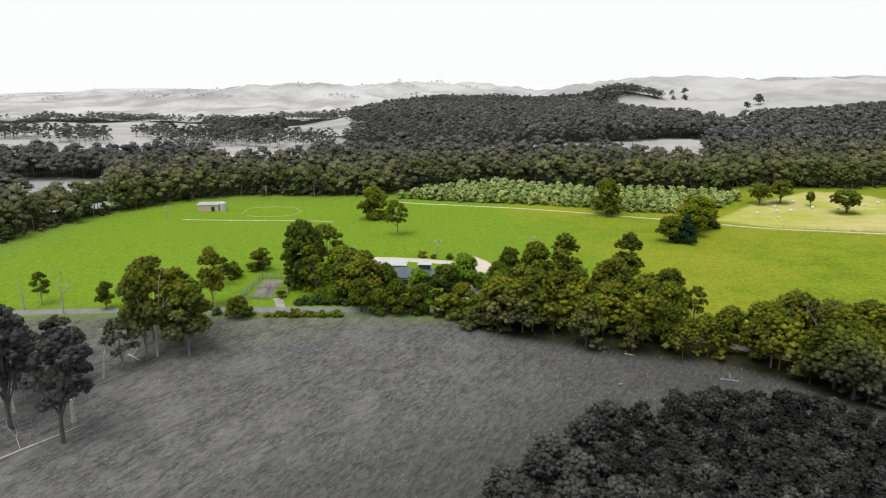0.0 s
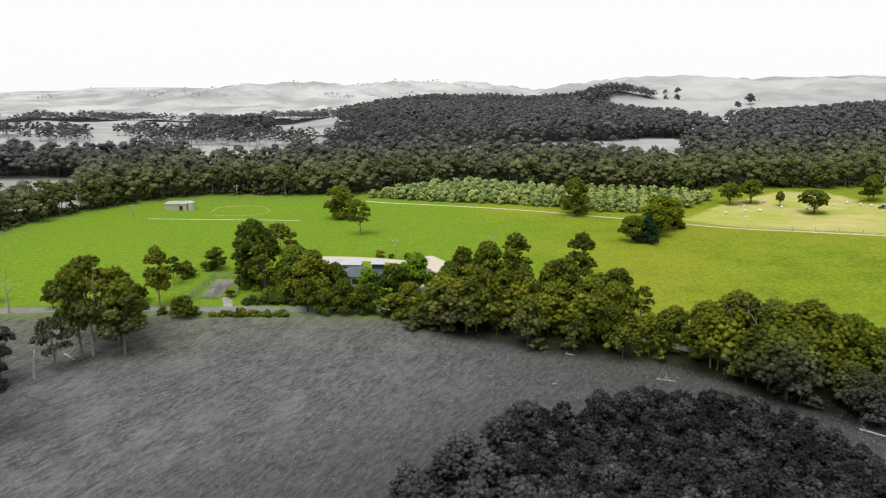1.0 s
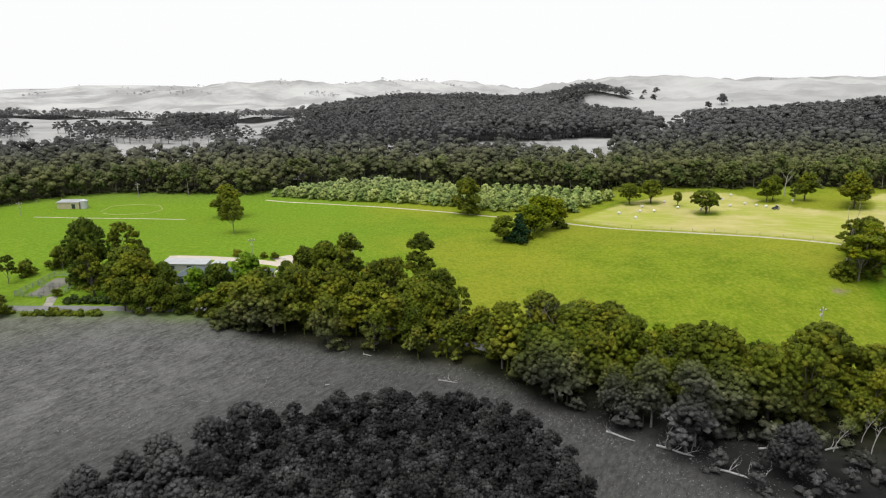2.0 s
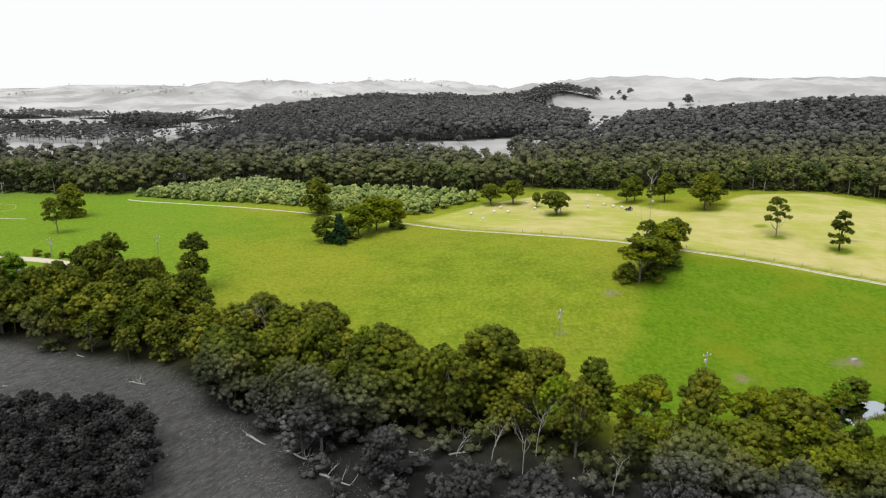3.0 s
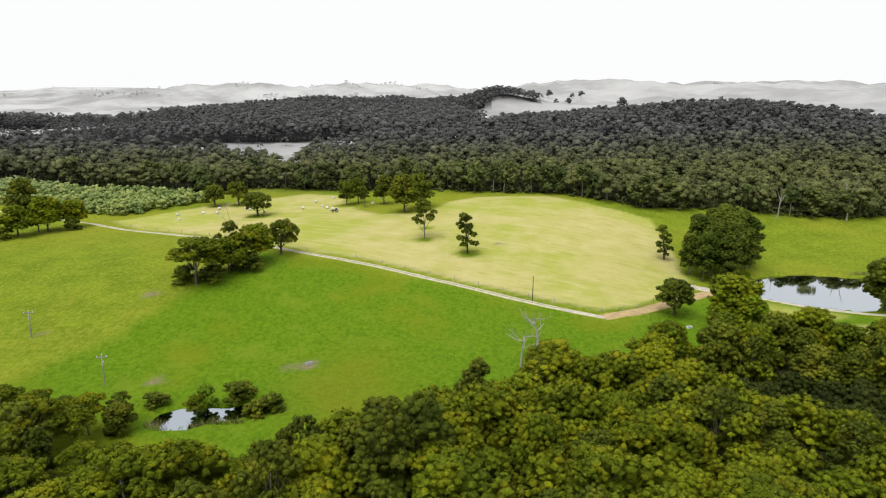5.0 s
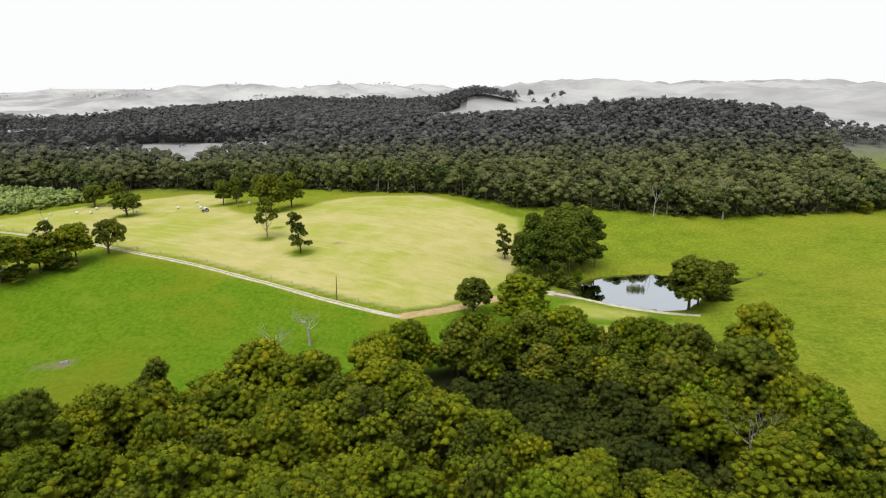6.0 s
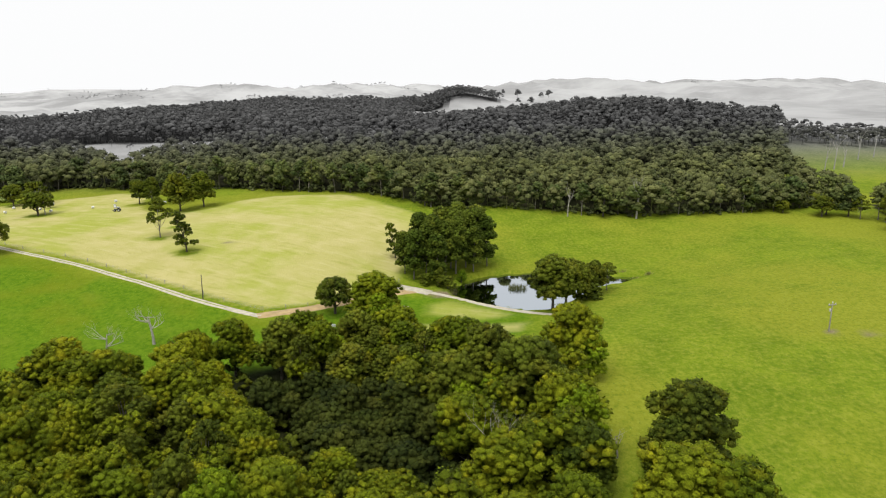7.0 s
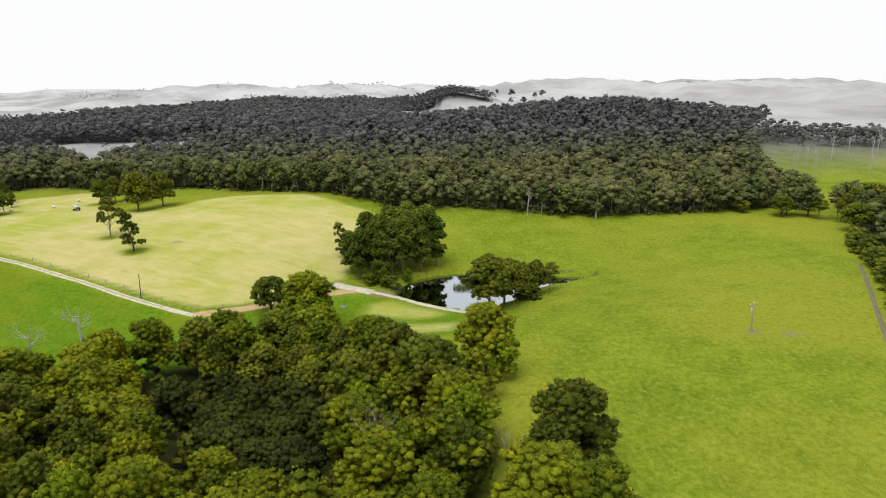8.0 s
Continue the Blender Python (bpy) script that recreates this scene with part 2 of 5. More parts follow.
    earth = blend(n, l, ease(n, l, fine, 0.3, 0.7), (0.20, 0.16, 0.10), (0.34, 0.28, 0.19))
    c = blend(n, l, zone("earth"), c, earth)
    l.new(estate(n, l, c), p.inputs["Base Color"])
    p.inputs["Roughness"].default_value = 0.9
    p.inputs["Specular IOR Level"].default_value = 0.03
    h = maths(n, l, "ADD", maths(n, l, "MULTIPLY", tuft, 1.0), maths(n, l, "MULTIPLY", fine, 0.35))
    l.new(wire(n, l, "ShaderNodeBump", 0.6, 0.5, None, h).outputs[0], p.inputs["Normal"])
    return m


PASTURE = ground_material()
GUM = foliage("gum_leaves", (0.050, 0.070, 0.009), (0.130, 0.162, 0.014), (0.255, 0.25, 0.020))
GUM_GOLD = foliage("golden_gum_leaves", (0.074, 0.106, 0.006), (0.175, 0.216, 0.009), (0.345, 0.318, 0.010))
GUM_BRIGHT = foliage("fresh_gum_leaves", (0.085, 0.145, 0.005), (0.18, 0.265, 0.010), (0.28, 0.33, 0.016))
# creek-bed leaves: the ravine's deep shade is put into this dark colour
SHADED_LEAVES = foliage("shaded_creek_leaves", (0.022, 0.034, 0.008), (0.058, 0.074, 0.012), (0.10, 0.11, 0.018))
SHADE = foliage("dark_shade_tree_leaves", (0.036, 0.060, 0.007), (0.105, 0.145, 0.016), (0.20, 0.225, 0.024))
WOODS = foliage("woodland_leaves", (0.054, 0.069, 0.027), (0.126, 0.146, 0.051), (0.19, 0.195, 0.073))
WOOD_FRONT = foliage("woodland_front_leaves", (0.044, 0.066, 0.020), (0.128, 0.160, 0.046), (0.215, 0.225, 0.062))
PLANTATION = foliage("dark_plantation_leaves", (0.013, 0.014, 0.013), (0.042, 0.044, 0.041), (0.17, 0.17, 0.166))
SCREEN_GREY = foliage("grey_screen_leaves", (0.05, 0.052, 0.046), (0.10, 0.103, 0.092), (0.16, 0.162, 0.148))
OLIVE = foliage("olive_leaves", (0.19, 0.265, 0.068), (0.32, 0.395, 0.122), (0.43, 0.48, 0.185))
PINE = foliage("dark_pine_leaves", (0.010, 0.028, 0.012), (0.022, 0.055, 0.02), (0.04, 0.07, 0.02))
LIME = foliage("lime_garden_leaves", (0.10, 0.19, 0.01), (0.20, 0.32, 0.02), (0.30, 0.36, 0.03))
BARK = plain("gum_bark", (0.10, 0.085, 0.065), 0.9, vary=0.4, scale=3.0)
PALE_BARK = plain("pale_gum_bark", (0.22, 0.20, 0.165), 0.85, vary=0.35, scale=3.0)
DEAD = plain("bleached_dead_wood", (0.42, 0.395, 0.35), 0.85, vary=0.3, scale=4.0)


# ---- mesh helpers ----
def raw_mesh(name, verts, quads=None, tris=None, mat=None, flat=False, normals=None):
    """A mesh from arrays of corners, four-sided and three-sided faces; normals, where given, round the leaf billows."""
    me = bpy.data.meshes.new(name)
    quads = np.zeros((0, 4), int) if quads is None else np.asarray(quads, int).reshape(-1, 4)
    tris = np.zeros((0, 3), int) if tris is None else np.asarray(tris, int).reshape(-1, 3)
    loops = np.concatenate([quads.ravel(), tris.ravel()])
    totals = np.concatenate([np.full(len(quads), 4), np.full(len(tris), 3)])
    me.vertices.add(len(verts))
    me.vertices.foreach_set("co", np.asarray(verts, np.float32).ravel())
    me.loops.add(len(loops))
    me.loops.foreach_set("vertex_index", loops.astype(np.int32))
    me.polygons.add(len(totals))
    me.polygons.foreach_set("loop_start", np.concatenate([[0], np.cumsum(totals)[:-1]]).astype(np.int32))
    me.polygons.foreach_set("loop_total", totals.astype(np.int32))
    me.update(calc_edges=True)
    me.validate()
    if not flat or normals is not None:
        me.polygons.foreach_set("use_smooth", np.ones(len(totals), bool))
    if normals is not None:
        own = np.zeros(len(me.vertices) * 3, np.float32)
        me.vertices.foreach_get("normal", own)
        own = own.reshape(-1, 3)
        given = np.asarray(normals, np.float32)
        me.normals_split_custom_set_from_vertices(np.where(np.abs(given).sum(1)[:, None] > 0.01, given, own))
    if mat:
        me.materials.append(mat)
    return me


class Soup:
    """Gathers corners, faces and, for leaves, the rounded normals of one mesh."""

    def __init__(self):
        self.v, self.q, self.t, self.n, self.count = [], [], [], [], 0

    def add(self, v, q=None, t=None, n=None):
        v = np.asarray(v, float)
        self.v.append(v)
        self.n.append(np.zeros((len(v), 3)) if n is None else n)
        if q is not None and len(q):
            self.q.append(np.asarray(q, int) + self.count)
        if t is not None and len(t):
            self.t.append(np.asarray(t, int) + self.count)
        self.count += len(v)

    def arrays(self):
        return (np.concatenate(self.v), np.concatenate(self.q) if self.q else np.zeros((0, 4), int), np.concatenate(self.t) if self.t else np.zeros((0, 3), int), np.concatenate(self.n))

    def mesh(self, name, mat, flat=False):
        v, q, t, n = self.arrays()
        return raw_mesh(name, v, q, t, mat, flat, n if np.abs(n).any() else None)


def ico(level):
    bm = bmesh.new()
    bmesh.ops.create_icosphere(bm, subdivisions=level, radius=1)
    bm.verts.index_update()
    v = np.array([p.co[:] for p in bm.verts])
    t = np.array([[p.index for p in f.verts] for f in bm.faces])
    bm.free()
    return v, t


OCTA = (np.array([(1, 0, 0), (-1, 0, 0), (0, 1, 0), (0, -1, 0), (0, 0, 1), (0, 0, -1)], float), np.array([(0, 2, 4), (2, 1, 4), (1, 3, 4), (3, 0, 4), (2, 0, 5), (1, 2, 5), (3, 1, 5), (0, 3, 5)]))
ICO = {0: OCTA, 1: ico(1), 2: ico(2)}
DOME = {k: (v, t[v[t].mean(1)[:, 2] > -0.45]) for k, (v, t) in ICO.items()}


def tube(soup, points, radii, sides=6):
    """A tapered bent limb through points."""
    rings = []
    for i, p in enumerate(points):
        p = Vector(p)
        a = Vector(points[max(i - 1, 0)])
        b = Vector(points[min(i + 1, len(points) - 1)])
        d = (b - a).normalized()
        u = d.orthogonal().normalized()
        w = d.cross(u)
        rings.append([p + (u * math.cos(k) + w * math.sin(k)) * radii[i] for k in np.arange(sides) * 2 * math.pi / sides])
    v = [tuple(c) for r in rings for c in r]
    q = [(i * sides + k, i * sides + (k + 1) % sides, (i + 1) * sides + (k + 1) % sides, (i + 1) * sides + k) for i in range(len(points) - 1) for k in range(sides)]
    top = len(v)
    v.append(tuple(points[-1]))
    t = [(top - sides + k, top - sides + (k + 1) % sides, top) for k in range(sides)]
    soup.add(v, q, t)


def unit(v):
    return v / np.maximum(np.linalg.norm(v, axis=1), 1e-6)[:, None]


def clump(soup, rng, centre, radius, level=1, leaves=20, leaf=0.085, squash=0.8, bough=None):
    """One billow of leaves: a small uneven dome inside a shell of loose leaf sprays. bough: the way out from the bough it sits on."""
    v, t = DOME[level]
    wob = 0.84 + 0.3 * rng.random(len(v))[:, None]
    flat = squash * (0.8 + 0.4 * rng.random())
    scale = np.array([radius * (0.85 + 0.3 * rng.random()), radius * (0.85 + 0.3 * rng.random()), radius * flat])
    a = rng.uniform(0, 2 * math.pi)
    out = np.array([0.0, 0.0, 0.25]) if bough is None else 0.32 * np.asarray(bough)
    turned = np.stack([v[:, 0] * math.cos(a) - v[:, 1] * math.sin(a), v[:, 0] * math.sin(a) + v[:, 1] * math.cos(a), v[:, 2]], 1)
    soup.add(turned * wob * scale * 0.74 + centre, None, t, unit(turned + out + rng.normal(scale=0.22, size=v.shape)))
    d = rng.normal(size=(leaves, 3))
    d[:, 2] += 0.5
    d = unit(d)
    at = centre + d * scale * (0.62 + 0.46 * rng.random(leaves))[:, None]
    nrm = unit(d + rng.normal(scale=0.45, size=d.shape))
    u = unit(np.cross(nrm, rng.normal(size=d.shape)))
    w = np.cross(nrm, u)
    s = (leaf * (0.6 + 0.8 * rng.random(leaves)))[:, None]
    tri = np.stack([at - u * s, at + u * s * 0.8 - w * s * 0.75, at + u * s * 0.6 + w * s * 0.85], 1).reshape(-1, 3)
    soft = unit(0.85 * d + 0.38 * nrm + out)
    soup.add(tri, None, np.arange(leaves * 3).reshape(-1, 3), np.repeat(soft, 3, axis=0))


def tree_form(seed, tall=8.0, spread=2.6, crown_from=0.3, lobes=9, puff=0.38, level=1, leaves=32, leaf=0.078, lean=0.3, limbs=5, girth=0.15, cone=0.0, open_crown=False, cover=0.78, flat=1.0):
    """Trunk and crown of a tree of that height, as two soups: boughs as rounded lobes, each closely set with leaf billows."""
    rng = np.random.default_rng(seed)
    trunk, crown = Soup(), Soup()
    bend = rng.normal(scale=lean, size=2)
    spine = [(bend[0] * k * k, bend[1] * k * k, tall * 0.8 * k) for k in (-0.03, 0.2, 0.45, 0.7, 1.0)]
    tube(trunk, spine, [girth * 1.3, girth, girth * 0.8, girth * 0.55, girth * 0.2])
    lo, ch = tall * crown_from, tall * (1 - crown_from)
    turn = rng.uniform(0, 6.28)
    balls = []
    for i in range(lobes):
        u = (i + 0.5) / lobes
        r = spread * rng.uniform(0.36, 0.54) * (0.66 if open_crown else 1.0)
        wide = (1.05 - u) if cone else math.sin(math.pi * (0.3 + 0.62 * u)) ** 0.9
        reach = max(0.0, spread * wide - 0.8 * r) * rng.uniform(0.75, 1.1) if i < lobes - 1 else 0.05
        r *= (1 - 0.6 * u) if cone else 1.0
        z = min(lo + ch * u + rng.normal() * 0.05 * ch, tall - r * 0.85)
        z = max(z, lo + 0.45 * r)
        k = (z / tall) ** 2
        a = turn + i * 2.4 + rng.uniform(-0.35, 0.35)
        balls.append((np.array([bend[0] * k + math.cos(a) * reach, bend[1] * k + math.sin(a) * reach, z]), r, r * rng.uniform(0.68, 0.95) * flat))
    for i in range(min(limbs, lobes)):
        c, r, h = balls[i * lobes // max(limbs, 1)]
        k = max(0.18, min(0.85, (c[2] - 0.22 * tall) / (tall * 0.8)))
        if open_crown:
            k = rng.uniform(0.15, 0.5)
        base = np.array([bend[0] * k * k, bend[1] * k * k, tall * 0.8 * k])
        tip = base + (c - base) * 0.95
        mid = (base + tip) / 2 + np.array([0, 0, -0.05 * tall * rng.random()])
        tube(trunk, [base, mid, tip], [girth * 0.42, girth * 0.3, girth * 0.12], 5)
    for i, (c, r, h) in enumerate(balls):
        if not open_crown:
            v, t = ICO[0 if level == 0 else 1]
            crown.add(v * np.array([r, r, h]) * 0.78 * (0.85 + 0.3 * rng.random(len(v))[:, None]) + c, None, t)
        n = max(3, int(3.3 * cover * (r / puff) ** 2 + 0.5))
        for j in range(n):
            dz = 1 - 1.5 * (j + rng.random()) / n
            a = j * 2.4 + rng.uniform(-0.4, 0.4)
            w = math.sqrt(max(0.0, 1 - dz * dz))
            p = c + np.array([w * math.cos(a) * r, w * math.sin(a) * r, dz * h]) * rng.uniform(0.86, 1.1)
            if any(k != i and np.linalg.norm((p - b[0]) / (b[1], b[1], b[2])) < 0.8 for k, b in enumerate(balls)) or p[2] < 0.1:
                continue
            clump(crown, rng, p, puff * rng.uniform(0.75, 1.3), level, leaves, leaf, 0.86, (p - c) / r)
    return trunk, crown


def part(name, bm, mat, parent, label=""):
    """Links a bmesh, a soup or a mesh as one part of a thing."""
    if isinstance(bm, Soup):
        me = bm.mesh(name, mat, True)
    elif isinstance(bm, bpy.types.Mesh):
        me = bm
    else:
        me = bpy.data.meshes.new(name)
        bm.to_mesh(me)
        bm.free()
        me.materials.append(mat)
    ob = new(name, me)
    ob.parent = parent
    return tagged(ob, label)


def box(bm, x0, y0, z0, x1, y1, z1, bevel=0.0):
    m = Matrix.Translation(((x0 + x1) / 2, (y0 + y1) / 2, (z0 + z1) / 2)) @ Matrix.Diagonal((x1 - x0, y1 - y0, z1 - z0, 1))
    made = bmesh.ops.create_cube(bm, size=1, matrix=m)
    if bevel:
        edges = list({e for v in made["verts"] for e in v.link_edges})
        bmesh.ops.bevel(bm, geom=edges, offset=bevel, segments=1, affect="EDGES")
    return bm


# ---- ground, one sheet to the horizon ----
def spaced(lo, hi, step, out_lo, out_hi, grow=1.13):
    mid = list(np.arange(lo, hi, step))
    up, s = [mid[-1]], step
    while up[-1] < out_hi:
        s *= grow
        up.append(up[-1] + s)
    down, s = [lo], step
    while down[-1] > out_lo:
        s *= grow
        down.append(down[-1] - s)
    return np.array(down[:0:-1] + mid + up[1:])


HAY = [(61, 149.5), (78, 167), (98, 180), (108, 176.5), (112, 163), (115, 156.5), (121, 151), (129, 150), (133, 155), (136, 163), (143, 169), (160, 170.5), (170, 162.5), (181.5, 153), (180.5, 138), (178.5, 122), (178.5, 117), (172, 109.5), (166, 104), (159.5, 101.5), (153, 103.8), (137.5, 111), (125, 116), (111, 120), (97, 126), (86.5, 132), (72, 141)]
# unmown rings under the field trees, bare spots: x, y, radius
UNMOWN = [(139.8, 121.7, 2.2), (131.5, 128.9, 1.7), (131.7, 136.5, 1.6), (78.7, 165.4, 1.6), (84.3, 166.3, 2.4), (89.7, 162.6, 1.2), (92.9, 152.6, 2.8), (111.5, 163, 3.0)]
BARE = [(119.4, 81.5, 1.0), (117.5, 80.6, 0.6), (103.1, 75.6, 0.7), (235.2, 85.2, 0.6), (239.5, 84.6, 0.6), (92.5, 98.5, 0.8), (83.5, 86.2, 0.4), (186, 112, 1.6), (146, 127, 0.6)]
DRY_PATCH = [(185, 106.5), (188, 108.2), (195.5, 102.9), (196.5, 100.4), (192.4, 99), (184.4, 101.5)]
DRY_STRIP = [(182.5, 96.6), (198.5, 96.2), (198, 93), (183.2, 92.3)]
DAM_GREEN = [(160, 97), (166, 100), (178, 108.5), (186, 111), (199, 101), (199, 92), (180, 88), (168, 90)]
LUSH = [(98, 101), (92, 84), (84, 70), (92, 60), (125, 52), (165, 70), (178, 92), (160, 97.5), (138, 107.8), (112, 117), (104, 120)]
WOOD_WEST = [(-84, 122), (-79, 147), (-72, 160), (-65, 169), (-52, 175), (-20, 174), (-10, 180), (15, 192), (40, 184), (72, 178), (82, 186), (98, 184), (112, 182), (128, 183), (128, 280), (125, 330), (100, 300), (-40, 240), (-70, 230), (-135, 228), (-220, 205), (-200, 160), (-130, 150), (-110, 120)]
WOOD_RIDGE = [(-40, 258), (10, 262), (46, 268), (98, 284), (125, 300), (150, 400), (148, 500), (132, 640), (165, 675), (200, 690), (190, 730), (140, 800), (60, 850), (-30, 800), (-62, 640), (-72, 575), (-58, 463), (-43, 325)]
WOOD_EAST = [(128, 183), (143, 177), (152, 174), (165, 173), (183, 160), (199, 164), (230, 162), (250, 163), (268, 168), (286, 172), (285, 205), (305, 258), (318, 300), (345, 370), (330, 430), (215, 440), (180, 410), (150, 330), (128, 280)]
WOOD_EDGE = [(272, 124), (286, 153), (291, 174), (330, 180), (330, 120), (266, 84)]
WOOD_COPSE = [(-94, 330), (-76, 325), (-100, 430), (-117, 505), (-174, 500), (-120, 390)]
WOOD_FRINGE = [(-42, 252), (-42, 275), (-85, 300), (-112, 300), (-215, 305), (-215, 282), (-110, 256)]
WOOD_KNOB = [(164, 685), (222, 690), (226, 720), (205, 745), (165, 735)]
WOOD_STRIP = [(-460, 590), (-370, 620), (-270, 640), (-180, 600), (-130, 560), (-74, 585), (-62, 650), (-150, 670), (-280, 710), (-460, 690)]
CLEARINGS = [
    [(-88, 236), (-38, 249), (20, 258), (46, 263), (98, 280), (112, 268), (97, 256), (92, 235), (88, 203), (76, 212), (56, 236), (20, 238), (-20, 236), (-36, 232), (-50, 214), (-70, 214)],
    [(-97, 154), (-131, 198), (-97, 196), (-80, 161)],
]
STUBBLE = [(50, 240), (84, 240), (94, 262), (60, 256)]
BARE_WEST = [(-97, 152), (-131, 196), (-100, 194), (-80, 160)]
CREEK_WOOD = [(3.5, 84), (9, 81.5), (20, 78.5), (29, 77), (35, 76), (41, 70), (44, 66), (50, 61), (55, 54), (58, 50), (66, 45), (80, 36), (203, 36), (203, 45), (200, 50), (203, 60), (202, 69), (190, 78), (178, 87), (164, 81), (157, 73), (148, 72), (140, 67), (129, 59), (122, 52), (115, 48.5), (109, 50), (105, 56), (99, 57), (90, 57.5), (85, 59), (81, 64), (77, 71), (72, 71), (64, 75), (55, 78), (51, 84), (43, 82), (37.5, 86), (31, 96), (21, 98), (12, 96.5), (5.5, 90)]


def wooded(x, y):
    hit = np.zeros(np.shape(x), bool)
    ragged = smooth(200, 300, y)
    x, y = x + ragged * 9 * rolling(x, y, 11, 3), y + ragged * 9 * rolling(x, y, 13, 6)
    for poly in (WOOD_WEST, WOOD_RIDGE, WOOD_EAST, WOOD_EDGE, WOOD_COPSE, WOOD_KNOB, WOOD_STRIP):
        hit |= inside(poly, x, y)
    for poly in CLEARINGS:
        hit &= ~inside(poly, x, y)
    return hit


def build_ground():
    xs = spaced(-95, 300, 1.3, -4200, 4200, 1.05)
    ys = spaced(38, 185, 1.1, -900, 4300, 1.04)
    gx, gy = np.meshgrid(xs, ys)
    x, y = gx.ravel(), gy.ravel()
    v = np.stack([x, y, height(x, y)], 1)
    nx = len(xs)
    i = (np.arange(len(ys) - 1)[:, None] * nx + np.arange(nx - 1)[None, :]).ravel()
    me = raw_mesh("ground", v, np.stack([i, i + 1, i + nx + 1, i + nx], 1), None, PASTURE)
    front = y + 0.5 * np.maximum(x - 8, 0)
    wob = 1.5 * rolling(x, y, 3.5, 4)
    hay = field(HAY, x + 0.25 * wob, y + 0.25 * wob, 0.6)
    for cx, cy, r in UNMOWN:
        hay = hay * smooth(r - 0.4, r + 0.4, np.hypot(x - cx, (y - cy) * 1.3))
    earth = np.zeros(len(x))
    for cx, cy, r in BARE:
        earth = np.maximum(earth, smooth(r + 0.7, r - 0.5, np.hypot(x - cx + 0.3 * wob, y - cy)))
    dry = np.maximum(field(DRY_PATCH, x + 0.4 * wob, y, 1.2), field(DRY_STRIP, x + 0.4 * wob, y, 1.0))
    zones = {
        "hay": np.maximum(hay, dry * 0.85),
        "worn": 0.75 * np.exp(-((x - 125.5) / 5.5) ** 2 - ((y - 75) / 10.0) ** 2) * (0.75 + 0.35 * rolling(x, y, 2.3, 6)),
        "lush": np.maximum(field(LUSH, x + 0.5 * wob, y + 0.5 * wob, 1.5), field(DAM_GREEN, x + wob, y + wob, 2.0)),
        "rough": smooth(92, 84, front - 6 * smooth(10, 22, x) + wob),
        # leaf litter under the woods, darkened to paint in the trees' shade
        "shaded_litter": np.maximum((wooded(x, y - 3.0) & wooded(x + 4.0, y)) * 1.0, field(CREEK_WOOD, x + wob, y, 2.0) * 0.95),
        # pale and straw rise with distance: haze painted over dry grass and stubble
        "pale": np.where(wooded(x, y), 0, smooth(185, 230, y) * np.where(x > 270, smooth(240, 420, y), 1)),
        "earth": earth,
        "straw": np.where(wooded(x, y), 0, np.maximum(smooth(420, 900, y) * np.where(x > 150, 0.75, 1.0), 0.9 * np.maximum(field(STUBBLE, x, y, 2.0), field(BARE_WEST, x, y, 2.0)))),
    }
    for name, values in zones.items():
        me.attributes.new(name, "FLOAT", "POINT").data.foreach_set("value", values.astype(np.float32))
    tagged(new("ground", me), "open grazing land with green pasture, mown hay and grey paddock", "ground", kind="structure")


build_ground()


def ribbon(name, line, width, mat, label, category, lift=0.04, step=1.0):
    """A strip laid along the ground through corners."""
    pts = []
    for (ax, ay), (bx, by) in zip(line, line[1:]):
        k = max(1, int(math.hypot(bx - ax, by - ay) / step))
        pts += [(ax + (bx - ax) * i / k, ay + (by - ay) * i / k) for i in range(k)]
    pts = np.array(pts + [line[-1]], float)
    for _ in range(3):
        pts[1:-1] = (pts[:-2] + 2 * pts[1:-1] + pts[2:]) / 4
    d = np.gradient(pts, axis=0)
    d /= np.linalg.norm(d, axis=1)[:, None]
    side = np.stack([-d[:, 1], d[:, 0]], 1)
    rows = []
    for k in (-0.5, -0.25, 0, 0.25, 0.5):
        w = width * k * (1 + 0.18 * rolling(pts[:, 0] * 3, pts[:, 1] * 3, 4, k * 7))
        p = pts + side * w[:, None]
        z = height(p[:, 0], p[:, 1]) + (lift if abs(k) < 0.5 else -0.05)
        rows.append(np.column_stack([p, z]))
    v = np.stack(rows, 1).reshape(-1, 3)
    n = len(pts)
    q = [(i * 5 + k, (i + 1) * 5 + k, (i + 1) * 5 + k + 1, i * 5 + k + 1) for i in range(n - 1) for k in range(4)]
    return tagged(new(name, raw_mesh(name, v, q, None, mat)), label, category, kind="structure")


TRACK_DIRT = plain("pale_track_gravel", (0.56, 0.51, 0.40), 0.95, vary=0.25, scale=1.2, bump=0.3)
TRACK_EARTH = plain("ochre_track_earth", (0.47, 0.34, 0.165), 0.95, vary=0.25, scale=1.0, bump=0.3)
VERGE = plain("track_middle_grass", (0.24, 0.27, 0.06), 0.9, vary=0.4, scale=1.5)
ASPHALT = plain("worn_road_asphalt", (0.21, 0.21, 0.215), 0.9, vary=0.2, scale=1.0)
ribbon("track", [(-12, 168.5), (-7, 166.5), (16, 162), (34, 156.8), (48, 151.5), (58, 147)], 0.9, TRACK_DIRT, "pale worn farm track along the orchard", "track")
ribbon("track", [(58, 147), (72, 139), (86, 130.3), (97, 124.3), (111, 118.5), (125, 114), (137.5, 109), (147, 104.2), (156, 100.3), (160, 98.8)], 1.5, TRACK_DIRT, "pale gravel farm track between pasture and hay", "track")
